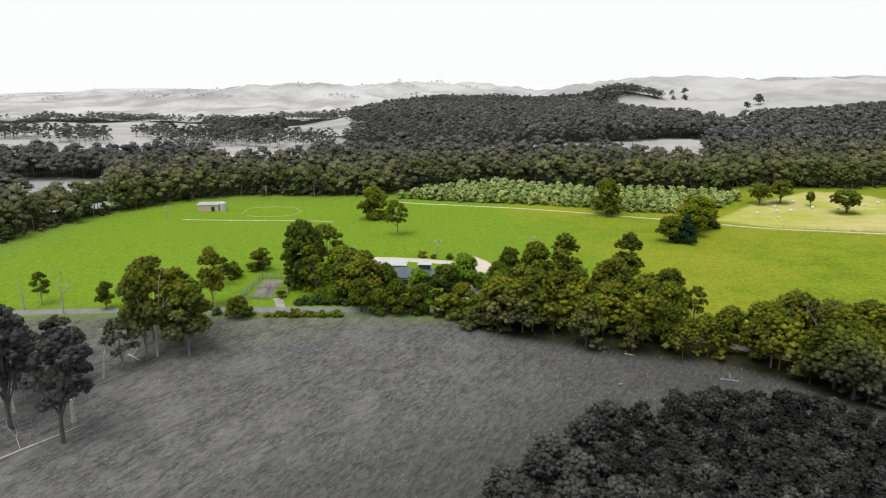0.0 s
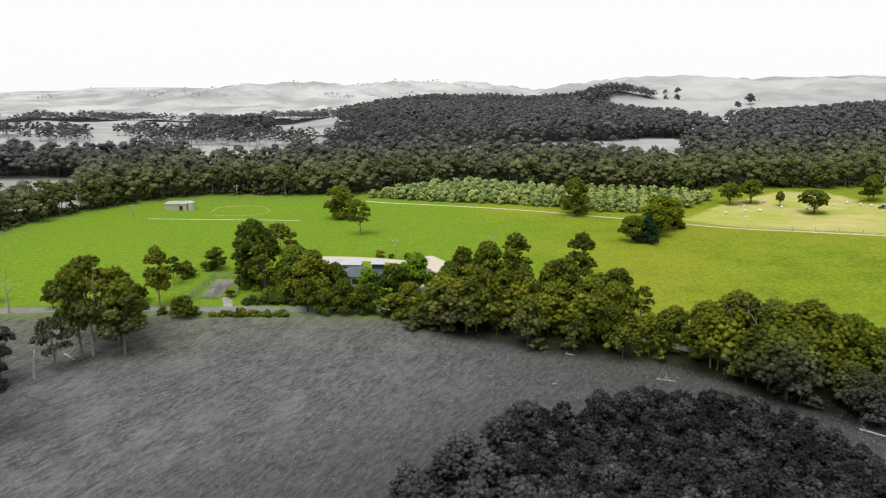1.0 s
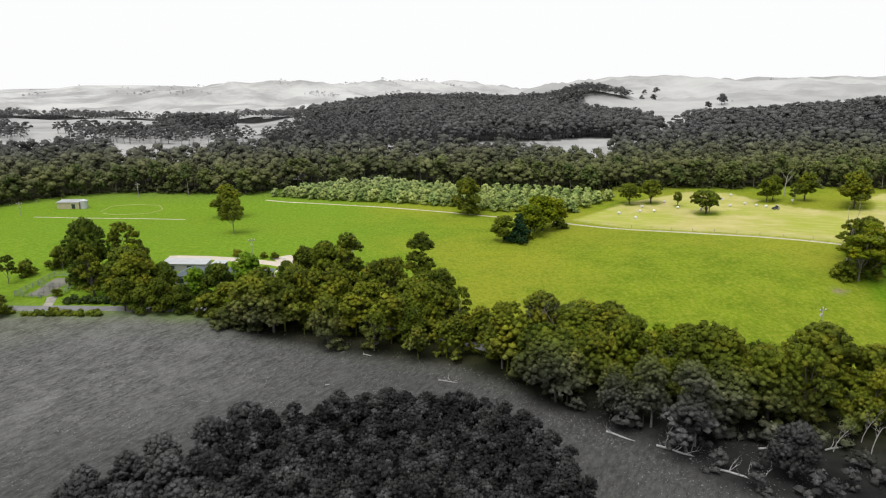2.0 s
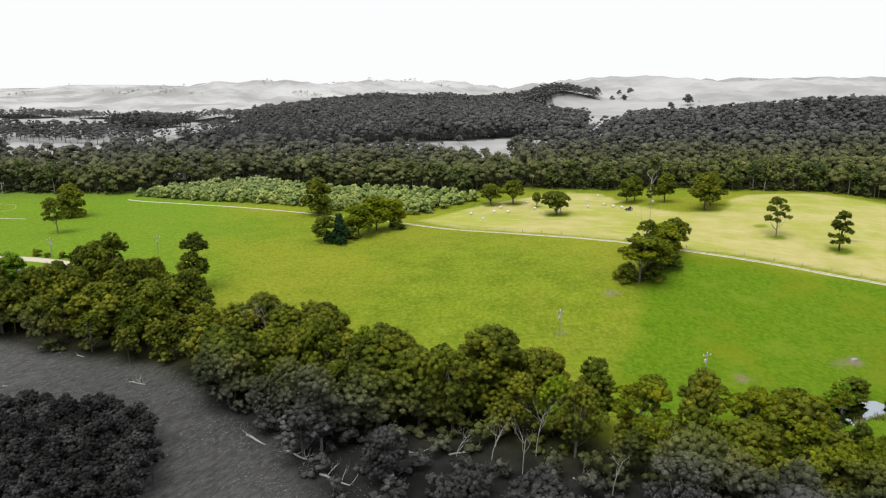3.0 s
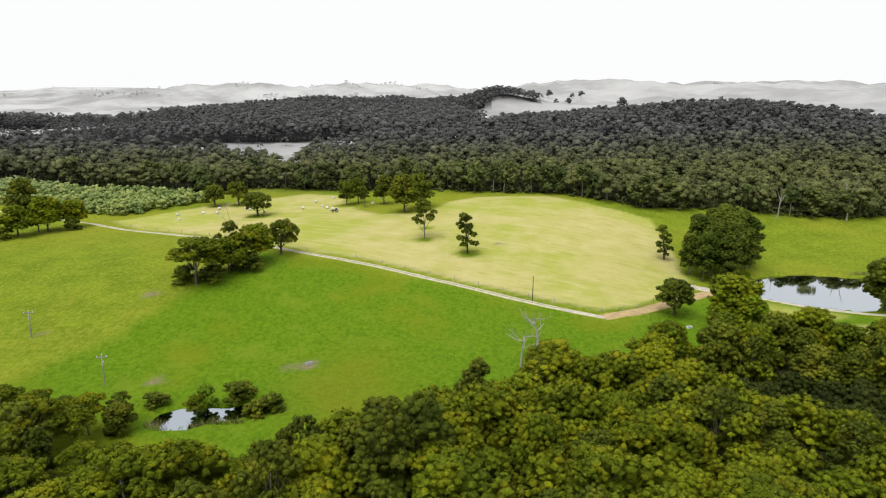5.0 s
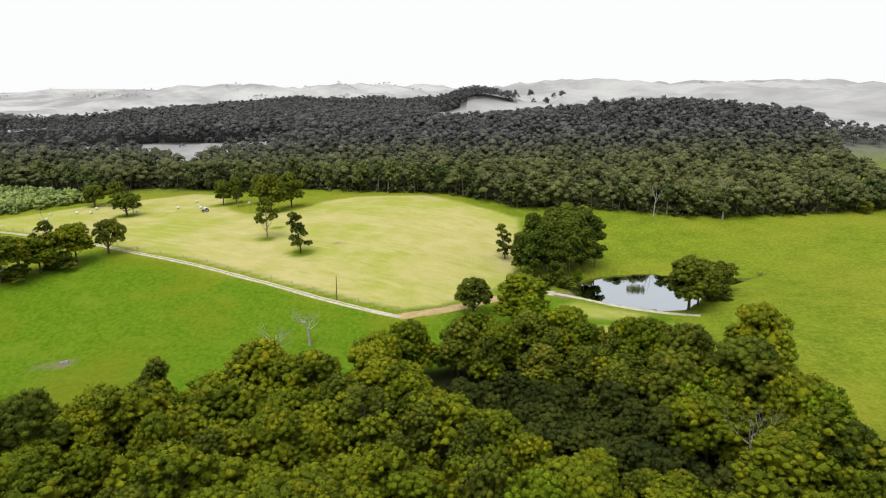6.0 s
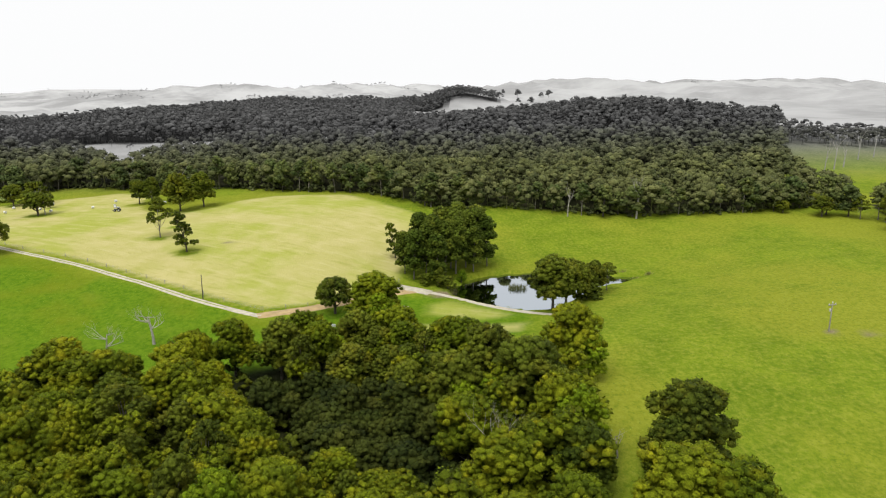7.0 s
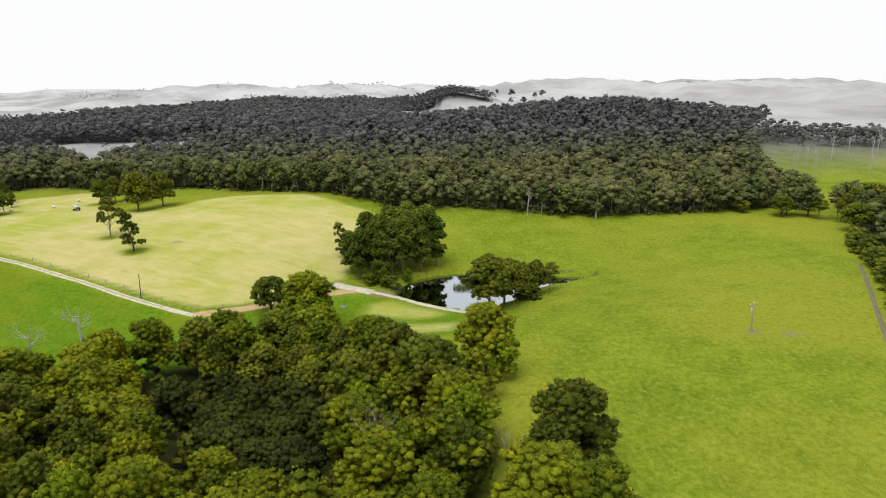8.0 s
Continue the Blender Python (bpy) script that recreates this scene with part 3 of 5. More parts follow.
ribbon("track_grass", [(60, 145.8), (72, 139), (86, 130.3), (97, 124.3), (111, 118.5), (125, 114), (137.5, 109), (147, 104.2), (154, 101.2)], 0.34, VERGE, "strip of grass between the wheel ruts", "grass strip", 0.055)
ribbon("track", [(159.5, 98.9), (165.5, 101.6), (172, 106), (178, 110.5), (182, 113)], 2.9, TRACK_EARTH, "ochre bare earth track beside the hay field", "track")
ribbon("track", [(177.5, 114.5), (181, 113.6), (184.4, 112.4)], 3.0, TRACK_DIRT, "pale bare ground where the farm tracks meet", "track", 0.07)
ribbon("track", [(180, 112.5), (184, 113), (188.5, 110.5), (194, 106), (199.5, 101.8), (204, 99.5)], 1.6, TRACK_DIRT, "pale gravel track along the dam wall", "track")
ribbon("road", [(-90, 90.5), (-59.5, 89.7), (-43, 89.3), (-26, 89.3), (-12, 89.7), (6, 90), (22, 88), (34, 84), (44, 78)], 2.6, ASPHALT, "narrow grey asphalt country road", "road")


# ---- water ----
def water_material():
    m, n, l, p = material("still_water")
    pos = n.new("ShaderNodeNewGeometry").outputs["Position"]
    p.inputs["Base Color"].default_value = (0.44, 0.49, 0.54, 1)
    p.inputs["Metallic"].default_value = 1.0
    p.inputs["Roughness"].default_value = 0.02
    p.inputs["IOR"].default_value = 1.33
    l.new(wire(n, l, "ShaderNodeBump", 0.03, 0.02, None, grain(n, l, pos, 2.5, 2.0)).outputs[0], p.inputs["Normal"])
    return m


WATER = water_material()


def water(poly, level, label):
    bm = bmesh.new()
    bm.faces.new([bm.verts.new((x, y, level)) for x, y in poly])
    cx, cy = sum(p[0] for p in poly) / len(poly), sum(p[1] for p in poly) / len(poly)
    for v in bm.verts:
        v.co.x += 0.4 * (v.co.x - cx) / (abs(v.co.x - cx) + 1)
        v.co.y += 0.4 * (v.co.y - cy) / (abs(v.co.y - cy) + 1)
    me = bpy.data.meshes.new("water")
    bmesh.ops.triangulate(bm, faces=bm.faces[:])
    bm.to_mesh(me)
    bm.free()
    me.materials.append(WATER)
    return tagged(new("water", me), label, "water", kind="structure")


water(DAM, DAM_LEVEL, "still dark farm dam mirroring sky and trees")
water(POOL, POOL_LEVEL, "small grey pool among trees in the pasture")


# ---- trees ----
class Kind:
    """A kind of tree: its meshes are made once and shared by every tree of the kind."""

    def __init__(self, name, label, category, leafage, bark, group="", variants=3, **form):
        self.name, self.label, self.category, self.group = name, label, category, group
        self.forms, self.tall = [], form["tall"]
        for k in range(variants):
            trunk, crown = tree_form(sum(map(ord, name)) * 7 + k, **form)
            self.forms.append((trunk.mesh("trunk", bark), crown.mesh("crown", leafage)))

    def plant(self, x, y, tall=None, turn=None, rng=random, wide=1.0, label=""):
        s = (tall or self.tall) / self.tall
        trunk, crown = self.forms[rng.randrange(len(self.forms))]
        ob = new(self.name)
        ob.empty_display_size = 0.2
        turn = rng.uniform(0, 360) if turn is None else turn
        ob.matrix_basis = pose(x, y, ground_z(x, y) - 0.05, 0, 0, turn) @ Matrix.Diagonal((s * wide, s * wide, s, 1))
        part("trunk", trunk, None, ob)
        part("crown", crown, None, ob)
        return tagged(ob, label or self.label, self.category, self.group)


SUN_GUMS = Kind("golden_gum_tree", "golden-green gum tree with a billowing crown in the creek wood", "tree", GUM_GOLD, BARK, "creek trees", 6, tall=7.5, spread=2.9, crown_from=0.3, lobes=12, limbs=5, puff=0.4, cover=0.78, flat=0.92)
GUMS = Kind("gum_tree", "olive-green gum tree with a billowing crown in the creek wood", "tree", GUM, BARK, "creek trees", 6, tall=7.5, spread=2.8, crown_from=0.25, lobes=12, limbs=5, puff=0.38, cover=0.76, flat=0.88)
TALL_GUMS = Kind("tall_gum_tree", "tall slender gum tree with pale trunk and open crown", "tree", GUM, PALE_BARK, "tall gums", 4, tall=9.0, spread=2.3, crown_from=0.3, lobes=11, puff=0.4, lean=0.6, girth=0.13)
FRESH = Kind("fresh_gum_tree", "bright green leafy tree in the creek wood", "tree", GUM_BRIGHT, BARK, "creek trees", 3, tall=7.0, spread=2.4, crown_from=0.2, lobes=9)
ROUND = Kind("shade_tree", "large dark green round-crowned shade tree", "tree", SHADE, BARK, "garden trees", 3, tall=8.0, spread=3.0, crown_from=0.05, lobes=13)
BROAD = Kind("broad_gum_tree", "broad olive-brown gum tree with a full domed crown", "tree", GUM, BARK, "paddock trees", 3, tall=8.0, spread=3.2, crown_from=0.05, lobes=13)
SPREAD = Kind("spreading_tree", "broad spreading paddock tree with dark crown", "tree", GUM, BARK, "paddock trees", 3, tall=6.0, spread=3.1, crown_from=0.34, lobes=20, limbs=14, girth=0.2, lean=0.5, open_crown=True, puff=0.4, cover=0.95, flat=0.62)
SPARSE = Kind("open_gum_tree", "open gum tree with bare limbs showing through sparse foliage", "tree", GUM, PALE_BARK, "open gums", 4, tall=8.0, spread=2.7, crown_from=0.36, lobes=15, puff=0.34, limbs=10, lean=0.7, girth=0.12, open_crown=True, cover=0.8, flat=0.6)
UMBRELLA = Kind("lacy_gum_tree", "lacy golden-tipped gum with pale forked limbs", "tree", GUM_GOLD, PALE_BARK, "open gums", 4, tall=6.5, spread=2.4, crown_from=0.48, lobes=14, puff=0.3, limbs=9, lean=0.6, girth=0.1, open_crown=True, cover=0.8, flat=0.5)
DARK = Kind("wattle_tree", "low creek-bed tree, its leaves darkened for shade", "tree", SHADED_LEAVES, BARK, "creek bed trees", 4, tall=4.0, spread=1.8, crown_from=0.15, lobes=9, puff=0.36, limbs=3)
LAYERED = Kind("layered_gum_tree", "irregular gum tree with layered clumps on a crooked trunk", "tree", GUM, BARK, "paddock trees", 4, tall=8.0, spread=2.2, crown_from=0.14, lobes=18, puff=0.38, limbs=12, lean=0.8, girth=0.16, open_crown=True, cover=0.95, flat=0.66)
GROVE = Kind("grove_gum_tree", "tall narrow gum with a bare trunk in the dam grove", "tree", SHADE, PALE_BARK, "grove gums", 4, tall=10.0, spread=2.3, crown_from=0.2, lobes=17, puff=0.38, limbs=4, lean=0.4, girth=0.12, cover=0.85)
PADDOCK_GUM = Kind("paddock_gum_tree", "dark gum on a tall bare trunk in the grey paddock", "tree", GUM, BARK, "grey paddock gums", 4, tall=10.0, spread=2.5, crown_from=0.4, lobes=17, puff=0.4, limbs=12, lean=0.6, girth=0.19, open_crown=True, cover=1.2, flat=0.75)
EDGE = Kind("woodland_edge_tree", "gum tree at the edge of the far woodland", "tree", WOOD_FRONT, BARK, "woodland edge trees", 5, tall=7.5, spread=2.5, crown_from=0.2, lobes=8, puff=0.55, leaves=16, leaf=0.15, limbs=2, cover=0.7)
STEMS = Kind("pale_stemmed_gum", "slender pale-stemmed gum at the edge of the far woodland", "tree", WOOD_FRONT, PALE_BARK, "woodland edge trees", 4, tall=8.0, spread=2.0, crown_from=0.5, lobes=7, puff=0.5, leaves=16, leaf=0.14, limbs=4, girth=0.11, lean=0.7, cover=0.7)
PINES = Kind("pine_tree", "dark green conical pine tree", "tree", PINE, BARK, "", 1, tall=5.7, spread=2.7, crown_from=0.05, lobes=14, cone=0.55)
LIMES = Kind("lime_green_tree", "lime green leafy garden tree beside the house", "tree", LIME, BARK, "garden trees", 2, tall=5.5, spread=2.2, crown_from=0.08, lobes=9, puff=0.4)
BUSHES = Kind("bush", "low dark green bush on the ground", "bush", GUM, BARK, "bushes", 3, tall=2.2, spread=1.4, crown_from=0.0, lobes=6, puff=0.32, leaf=0.07, girth=0.06)
YOUNG = Kind("plantation_tree", "small dark round-topped tree in a dense plantation", "tree", PLANTATION, BARK, "plantation trees", 5, tall=3.6, spread=1.05, crown_from=0.5, lobes=4, puff=0.22, leaves=18, leaf=0.06, girth=0.08, limbs=1, cover=0.8)
SCREEN = Kind("screen_tree", "dark grey full-crowned tree beside the plantation", "tree", SCREEN_GREY, BARK, "screen trees", 3, tall=6.0, spread=2.5, crown_from=0.05, lobes=11, puff=0.42)
OLIVES = Kind("olive_tree", "small silvery green olive tree in an orchard row", "tree", OLIVE, BARK, "orchard trees", 3, tall=2.5, spread=1.35, crown_from=0.05, lobes=6, puff=0.45, leaves=14, leaf=0.09, girth=0.07, limbs=1)


def scatter(poly, gap, seed, keep=None):
    """Loosely even places inside a polygon."""
    rng = np.random.default_rng(seed)
    lo, hi = np.min(poly, 0), np.max(poly, 0)
    gx, gy = np.meshgrid(np.arange(lo[0], hi[0], gap), np.arange(lo[1], hi[1], gap * 0.87))
    gx = gx + (np.arange(gx.shape[0]) % 2)[:, None] * gap / 2
    x, y = gx.ravel() + rng.uniform(-0.33, 0.33, gx.size) * gap, gy.ravel() + rng.uniform(-0.33, 0.33, gx.size) * gap
    ok = inside(poly, x, y) if keep is not wooded else inside(poly, x + 9 * smooth(200, 300, y) * rolling(x, y, 11, 3), y + 9 * smooth(200, 300, y) * rolling(x, y, 13, 6))
    if keep is not None:
        ok &= keep(x, y)
    return list(zip(x[ok], y[ok]))


RAVINE = [(167, 74), (170, 68.5), (177, 60.5), (187, 53.5), (195, 50.5), (191, 56), (186.5, 63.5), (181, 70), (174, 74)]


GLADE = [(54, 54), (60, 48), (82, 41), (86, 50), (78, 58), (66, 61.5), (57, 61)]


def rim(x, y):
    """Tallest trees on the slope above the dark creek bed, which they leave open."""
    edge = np.interp(x, (162, 167, 170, 177, 187, 195, 199), (84, 76, 70, 62, 55, 52, 52))
    if 163 < x < 197 and y < edge:
        return float(38 * (1 - y / edge))
    return 20.0


def creek_wood():
    rng = random.Random(5)

    def open_ground(x, y):
        return ~inside(RAVINE, x, y) & ~(inside(GLADE, x, y) & (rolling(x, y, 1.7, 5) < 0.25))

    def plant(x, y, lo, hi):
        k = rng.random()
        if 84 < x < 150 and rng.random() < 0.5:
            UMBRELLA.plant(x, y, rng.uniform(5.2, 7.7), rng=rng, wide=rng.uniform(0.95, 1.25))
            return
        over = y > np.interp(x, (140, 167, 177, 187, 195, 203), (90, 74, 62, 54, 51, 46))
        kind = (SUN_GUMS if x > 108 + rng.uniform(-12, 12) and not (over and rng.random() < 0.62) else GUMS) if k < (0.5 if x < 150 else 0.72) else TALL_GUMS if k < 0.8 else (SPARSE if k < 0.94 else FRESH)
        swell = 1 + 0.18 * float(rolling(np.array([x]), np.array([y]), 6.0, 2)[0])
        tall = min(rng.uniform(lo, hi) * swell * (0.94 if x < 50 else 1.06 if x < 140 else 0.92 if x < 168 else 1.0), rim(x, y))
        if tall > 2.4:
            kind.plant(x, y, tall, rng=rng, wide=rng.uniform(0.85, 1.2) if tall > 5 else 1.3)

    for x, y in scatter(CREEK_WOOD, 5.0, 11, open_ground):
        plant(x, y, 5.0, 8.4)
    # low trees with shade-darkened leaves fill the ravine
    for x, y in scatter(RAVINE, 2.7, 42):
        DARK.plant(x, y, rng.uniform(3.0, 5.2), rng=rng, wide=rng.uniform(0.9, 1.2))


creek_wood()


def plantation():
    rng = random.Random(8)
    poly = [(12, 40), (12, 50), (16, 57), (24, 61), (31, 63), (39, 60.5), (43, 53), (44.5, 40)]
    for x, y in scatter(poly, 1.56, 12):
        YOUNG.plant(x, y, rng.uniform(3.1, 3.85), rng=rng, wide=rng.uniform(0.9, 1.2))
    for x, y, tall, wide in ((14.8, 55.4, 4.6, 1.1), (12.2, 53.5, 4.0, 1.0), (9.0, 51.2, 3.6, 1.1), (7.4, 48.6, 3.4, 1.1), (10.6, 48.0, 3.6, 1.2), (13.6, 48.8, 3.4, 1.3), (4.6, 47.2, 3.0, 1.1), (5.6, 44.2, 3.6, 1.2), (9.4, 44.0, 3.8, 1.2), (13.0, 44.5, 3.6, 1.3)):
        SCREEN.plant(x, y, tall, rng=rng, wide=wide)


plantation()


def orchard():
    rng = random.Random(9)
    poly = [(-12, 170.5), (2, 168), (29, 162.5), (52, 157.5), (62, 156), (76, 172), (60, 178), (38, 180), (15, 190), (-8, 178)]
    for i in range(-8, 40):
        for j in range(-5, 30):
            x, y = -12 + i * 2.55 + j * 0.6, 168 + j * 2.3 - i * 0.5
            if inside(poly, np.array([x]), np.array([y]))[0]:
                OLIVES.plant(x + rng.uniform(-0.2, 0.2), y + rng.uniform(-0.2, 0.2), rng.uniform(2.0, 3.0), rng=rng)


orchard()


# ---- woodland behind, too many trees to count ----
def forest(name, places, label, forms, tall, mat, seed, lower=None):
    rng = np.random.default_rng(seed)
    V, Q, T, N, count = [], [], [], [], 0
    xy = np.array(places)
    z = height(xy[:, 0], xy[:, 1])
    size = np.ones(len(xy)) if lower is None else lower(xy[:, 0], xy[:, 1])
    for (x, y), g, k in zip(xy, z, size):
        v, q, t, n = forms[rng.integers(len(forms))]
        a, s = rng.uniform(0, 2 * math.pi), rng.uniform(0.68, 1.2) * tall * k
        w = s * rng.uniform(0.9, 1.25)
        p = np.empty_like(v)
        p[:, 0] = (v[:, 0] * math.cos(a) - v[:, 1] * math.sin(a)) * w + x
        p[:, 1] = (v[:, 0] * math.sin(a) + v[:, 1] * math.cos(a)) * w + y
        p[:, 2] = v[:, 2] * s + g
        V.append(p)
        N.append(np.stack([n[:, 0] * math.cos(a) - n[:, 1] * math.sin(a), n[:, 0] * math.sin(a) + n[:, 1] * math.cos(a), n[:, 2]], 1))
        Q.append(q + count)
        T.append(t + count)
        count += len(v)
    me = raw_mesh(name, np.concatenate(V), np.concatenate(Q), np.concatenate(T), mat, False, np.concatenate(N))
    return tagged(new(name, me), label, "woodland", kind="stuff")


def low_forms(number, seed, trunk=True, stem=0.018, **form):
    made = []
    for k in range(number):
        crown = tree_form(seed + k, 1.0, lean=0.03, limbs=0, girth=0.02, **form)[1]
        both = Soup()
        both.add(*crown.arrays())
        if trunk:
            slim = Soup()
            tube(slim, [(0, 0, -0.05), (0.01, 0.01, 0.35), (0.02, 0, 0.7)], [stem, stem * 0.8, stem * 0.5], 4)
            both.add(*slim.arrays())
        made.append(both.arrays())
    return made


def dome_forms(number, seed, domes, spread, lo, leaves, leaf, stem=0.016, squash=0.7):
    """Distant gums: a wide, flat-topped crown of several rounded leaf domes on a slim stem."""
    made = []
    for k in range(number):
        rng = np.random.default_rng(seed + k)
        crown = Soup()
        wide = spread * rng.uniform(0.85, 1.15)
        for i in range(domes):
            u = (i + 0.5) / domes
            r = wide * rng.uniform(0.28, 0.48)
            reach = max(0.0, wide * (1.0 - 0.75 * u ** 1.6) - 0.55 * r) * rng.uniform(0.8, 1.1)
            a = i * 2.4 + rng.uniform(-0.5, 0.5)
            z = min(lo + (1 - lo) * (0.25 + 0.75 * u) * rng.uniform(0.88, 1.05), 1 - 0.45 * r)
            clump(crown, rng, np.array([math.cos(a) * reach, math.sin(a) * reach, z]), r, 1, leaves, leaf, squash, (math.cos(a) * reach / wide, math.sin(a) * reach / wide, 0.5 + 1.2 * (z - 0.5)))
        for h, w in ((0.35, 0.6), (0.55, 0.3)):
            a = rng.uniform(0, 6.28)
            tube(crown, [(0, 0, h - 0.1), (math.cos(a) * wide * w, math.sin(a) * wide * w, lo + (1 - lo) * 0.5)], [stem * 0.6, stem * 0.3], 3)
        tube(crown, [(0, 0, -0.05), (0.01, 0.01, 0.35), (0.02, 0, 0.8)], [stem, stem * 0.8, stem * 0.5], 4)
        made.append(crown.arrays())
    return made


MID = dome_forms(8, 300, 12, 0.46, 0.28, 32, 0.03)
FARTREE = dome_forms(8, 400, 7, 0.5, 0.25, 7, 0.045)
SMALL_GUM = low_forms(6, 600, True, spread=0.40, crown_from=0.3, lobes=6, puff=0.08, level=0, leaves=13, leaf=0.017, cover=0.8)
SHRUB = low_forms(6, 500, False, spread=0.6, crown_from=0.0, lobes=3, puff=0.26, level=0, leaves=14, leaf=0.05)
WOOD_ROW = [(298, 262), (420, 262), (430, 284), (305, 288)]
# windbreak leaves lightened, distance haze put into their colour
HAZED_WINDBREAK = foliage("hazed_windbreak_leaves", (0.09, 0.092, 0.085), (0.17, 0.175, 0.16), (0.24, 0.24, 0.22))
# the triangular paddock between copse and ridge, and the long one to the west
PADDOCK_BACK = [(-43, 300), (-58, 463), (-72, 575), (-130, 560), (-117, 505), (-100, 430), (-72, 310)]
PADDOCK_WEST = [(-95, 262), (-215, 285), (-360, 400), (-460, 590), (-370, 620), (-270, 640), (-180, 600), (-130, 560), (-174, 500), (-120, 390), (-94, 330), (-86, 305)]
# leaves of the farthest trees, paled further to paint in haze
HAZED_WOODS = foliage("hazed_hill_leaves", (0.38, 0.385, 0.37), (0.48, 0.485, 0.46), (0.55, 0.55, 0.52))


def woodlands():
    west = scatter(WOOD_WEST, 4.7, 21, wooded)
    east = scatter(WOOD_EAST, 4.7, 22, wooded)
    edge = scatter(WOOD_EDGE, 4.6, 23)
    near = [p for p in west + east if p[1] < 235]
    forest("edge_woodland", edge, "gum trees along the eastern edge of the pasture", MID, 6.0, WOOD_FRONT, 44)
    middle = [p for p in scatter(WOOD_WEST, 5.0, 27, wooded) + scatter(WOOD_EAST, 5.0, 28, wooded) if p[1] >= 235]
    far = middle + scatter(WOOD_RIDGE, 6.0, 24, wooded) + scatter(WOOD_KNOB, 6.0, 63)
    forest("woodland", near, "dense gum woodland along the far side of the fields", MID, 6.4, WOODS, 31)
    forest("far_woodland", far, "dark gum forest over the hills", FARTREE, 7.2, WOODS, 32, lambda x, y: 1 - 0.42 * smooth(50, -10, x) * smooth(420, 330, y) * smooth(235, 250, y))
    forest("copse", scatter(WOOD_COPSE, 5.4, 61, lambda x, y: rolling(x, y, 14, 4) > -0.5), "ragged gum copse between two pale paddocks", FARTREE, 8.0, WOODS, 45)
    forest("paddock_fringe", scatter(WOOD_FRINGE, 4.6, 62, lambda x, y: rolling(x, y, 9, 2) > np.where(x > -110, -0.75, -0.1)), "broken line of gums along a pale paddock", FARTREE, 5.0, WOODS, 46)
    forest("field_row", [(62 + 3.1 * i + 0.7 * math.sin(5 * i), 270.5 + 0.55 * i) for i in range(8)] + [(56, 258), (73, 262), (66, 252)], "row of small dark trees across a pale paddock", FARTREE, 3.0, WOODS, 47)
    forest("windbreak", scatter(WOOD_STRIP, 6.5, 25, lambda x, y: rolling(x, y, 26, 4) > -0.15), "long windbreak of trees across the distant plain", FARTREE, 7.0, HAZED_WINDBREAK, 40)
    forest("far_row", scatter(WOOD_ROW, 4.4, 29), "row of dark trees at the end of the far paddock", FARTREE, 6.0, WOODS, 43)
    # undergrowth below the creek trees and along the woodland's front
    brush = scatter(CREEK_WOOD, 4.2, 34)
    inner = len(brush)
    rng = np.random.default_rng(35)
    front = [(-85, 121), (-80.5, 147), (-73.5, 160), (-66.5, 168), (-52, 174.5), (-20, 173.5), (-10, 179.5), (15, 191.5), (40, 183.5), (72, 177.5), (82, 185.5), (98, 183.5), (112, 181.5), (128, 182), (143, 176), (152, 173), (165, 172), (183, 160), (199, 163.5), (230, 161.5), (250, 162.5), (268, 167.5), (286, 172)]
    for (ax, ay), (bx, by) in zip(front, front[1:]):
        for u in np.arange(0, 1, 2.2 / math.hypot(bx - ax, by - ay)):
            brush.append((ax + (bx - ax) * u + rng.normal() * 0.5, ay + (by - ay) * u + 1.2 + abs(rng.normal()) * 1.5))
    lesser = scatter(CREEK_WOOD, 4.9, 13, lambda x, y: ~inside(RAVINE, x, y) & ~inside(GLADE, x, y) & np.array([rim(p, q) > 5.6 for p, q in zip(x, y)]))
    forest("young_gum_thicket", [p for p in lesser if p[0] <= 108], "younger olive-green gums filling the creek wood", SMALL_GUM, 5.4, GUM, 38)
    forest("young_golden_thicket", [p for p in lesser if p[0] > 108], "younger golden-green gums filling the creek wood", SMALL_GUM, 5.6, GUM_GOLD, 39)
    forest("edge_scrub", brush[inner:], "low scrub along the front of the far woodland", SHRUB, 2.0, WOODS, 41)
    forest("undergrowth", brush[:inner], "dark leafy undergrowth beneath the gum trees", SHRUB, 2.1, GUM, 36)
    # loose trees, windbreaks and thickets on the far paddocks and hills
    rng = np.random.default_rng(26)
    x, y = rng.uniform(-1300, 1300, 60000), 300 + 1900 * rng.random(60000) ** 1.3
    thicket = rolling(x, y * 1.6, 38, 3) + 0.5 * rolling(x, y * 2.5, 90, 8)
    ok = (thicket > np.where(x < 60, 0.62, 0.98)) & (np.abs(x - 100) < 0.75 * y + 60) & ~wooded(x, y) & (height(x, y) > 12.5)
    ok &= ~inside(PADDOCK_WEST, x, y) & ~inside(PADDOCK_BACK, x, y) & ((x < 60) | (y > 520))
    loose = list(zip(x[ok], y[ok]))[:2400]
    forest("far_trees", loose, "scattered trees and windbreaks on the far hills", FARTREE, 4.6, HAZED_WOODS, 33)
    hill = [(280, 847), (286, 820), (260, 590), (292, 634), (406, 490), (388, 486), (404, 493), (244, 732), (258, 738), (235, 865), (251, 842), (289, 633)]
    forest("hill_trees", hill, "single dark trees on the bare far hillside", SMALL_GUM, 9.0, WOODS, 37)


woodlands()


# ---- single trees, fitted one by one: kind, x, y, height, spread factor ----
def plant_all(rows, seed):
    rng = random.Random(seed)
    for kind, x, y, tall, wide in rows:
        kind.plant(x, y, tall, rng=rng, wide=wide)


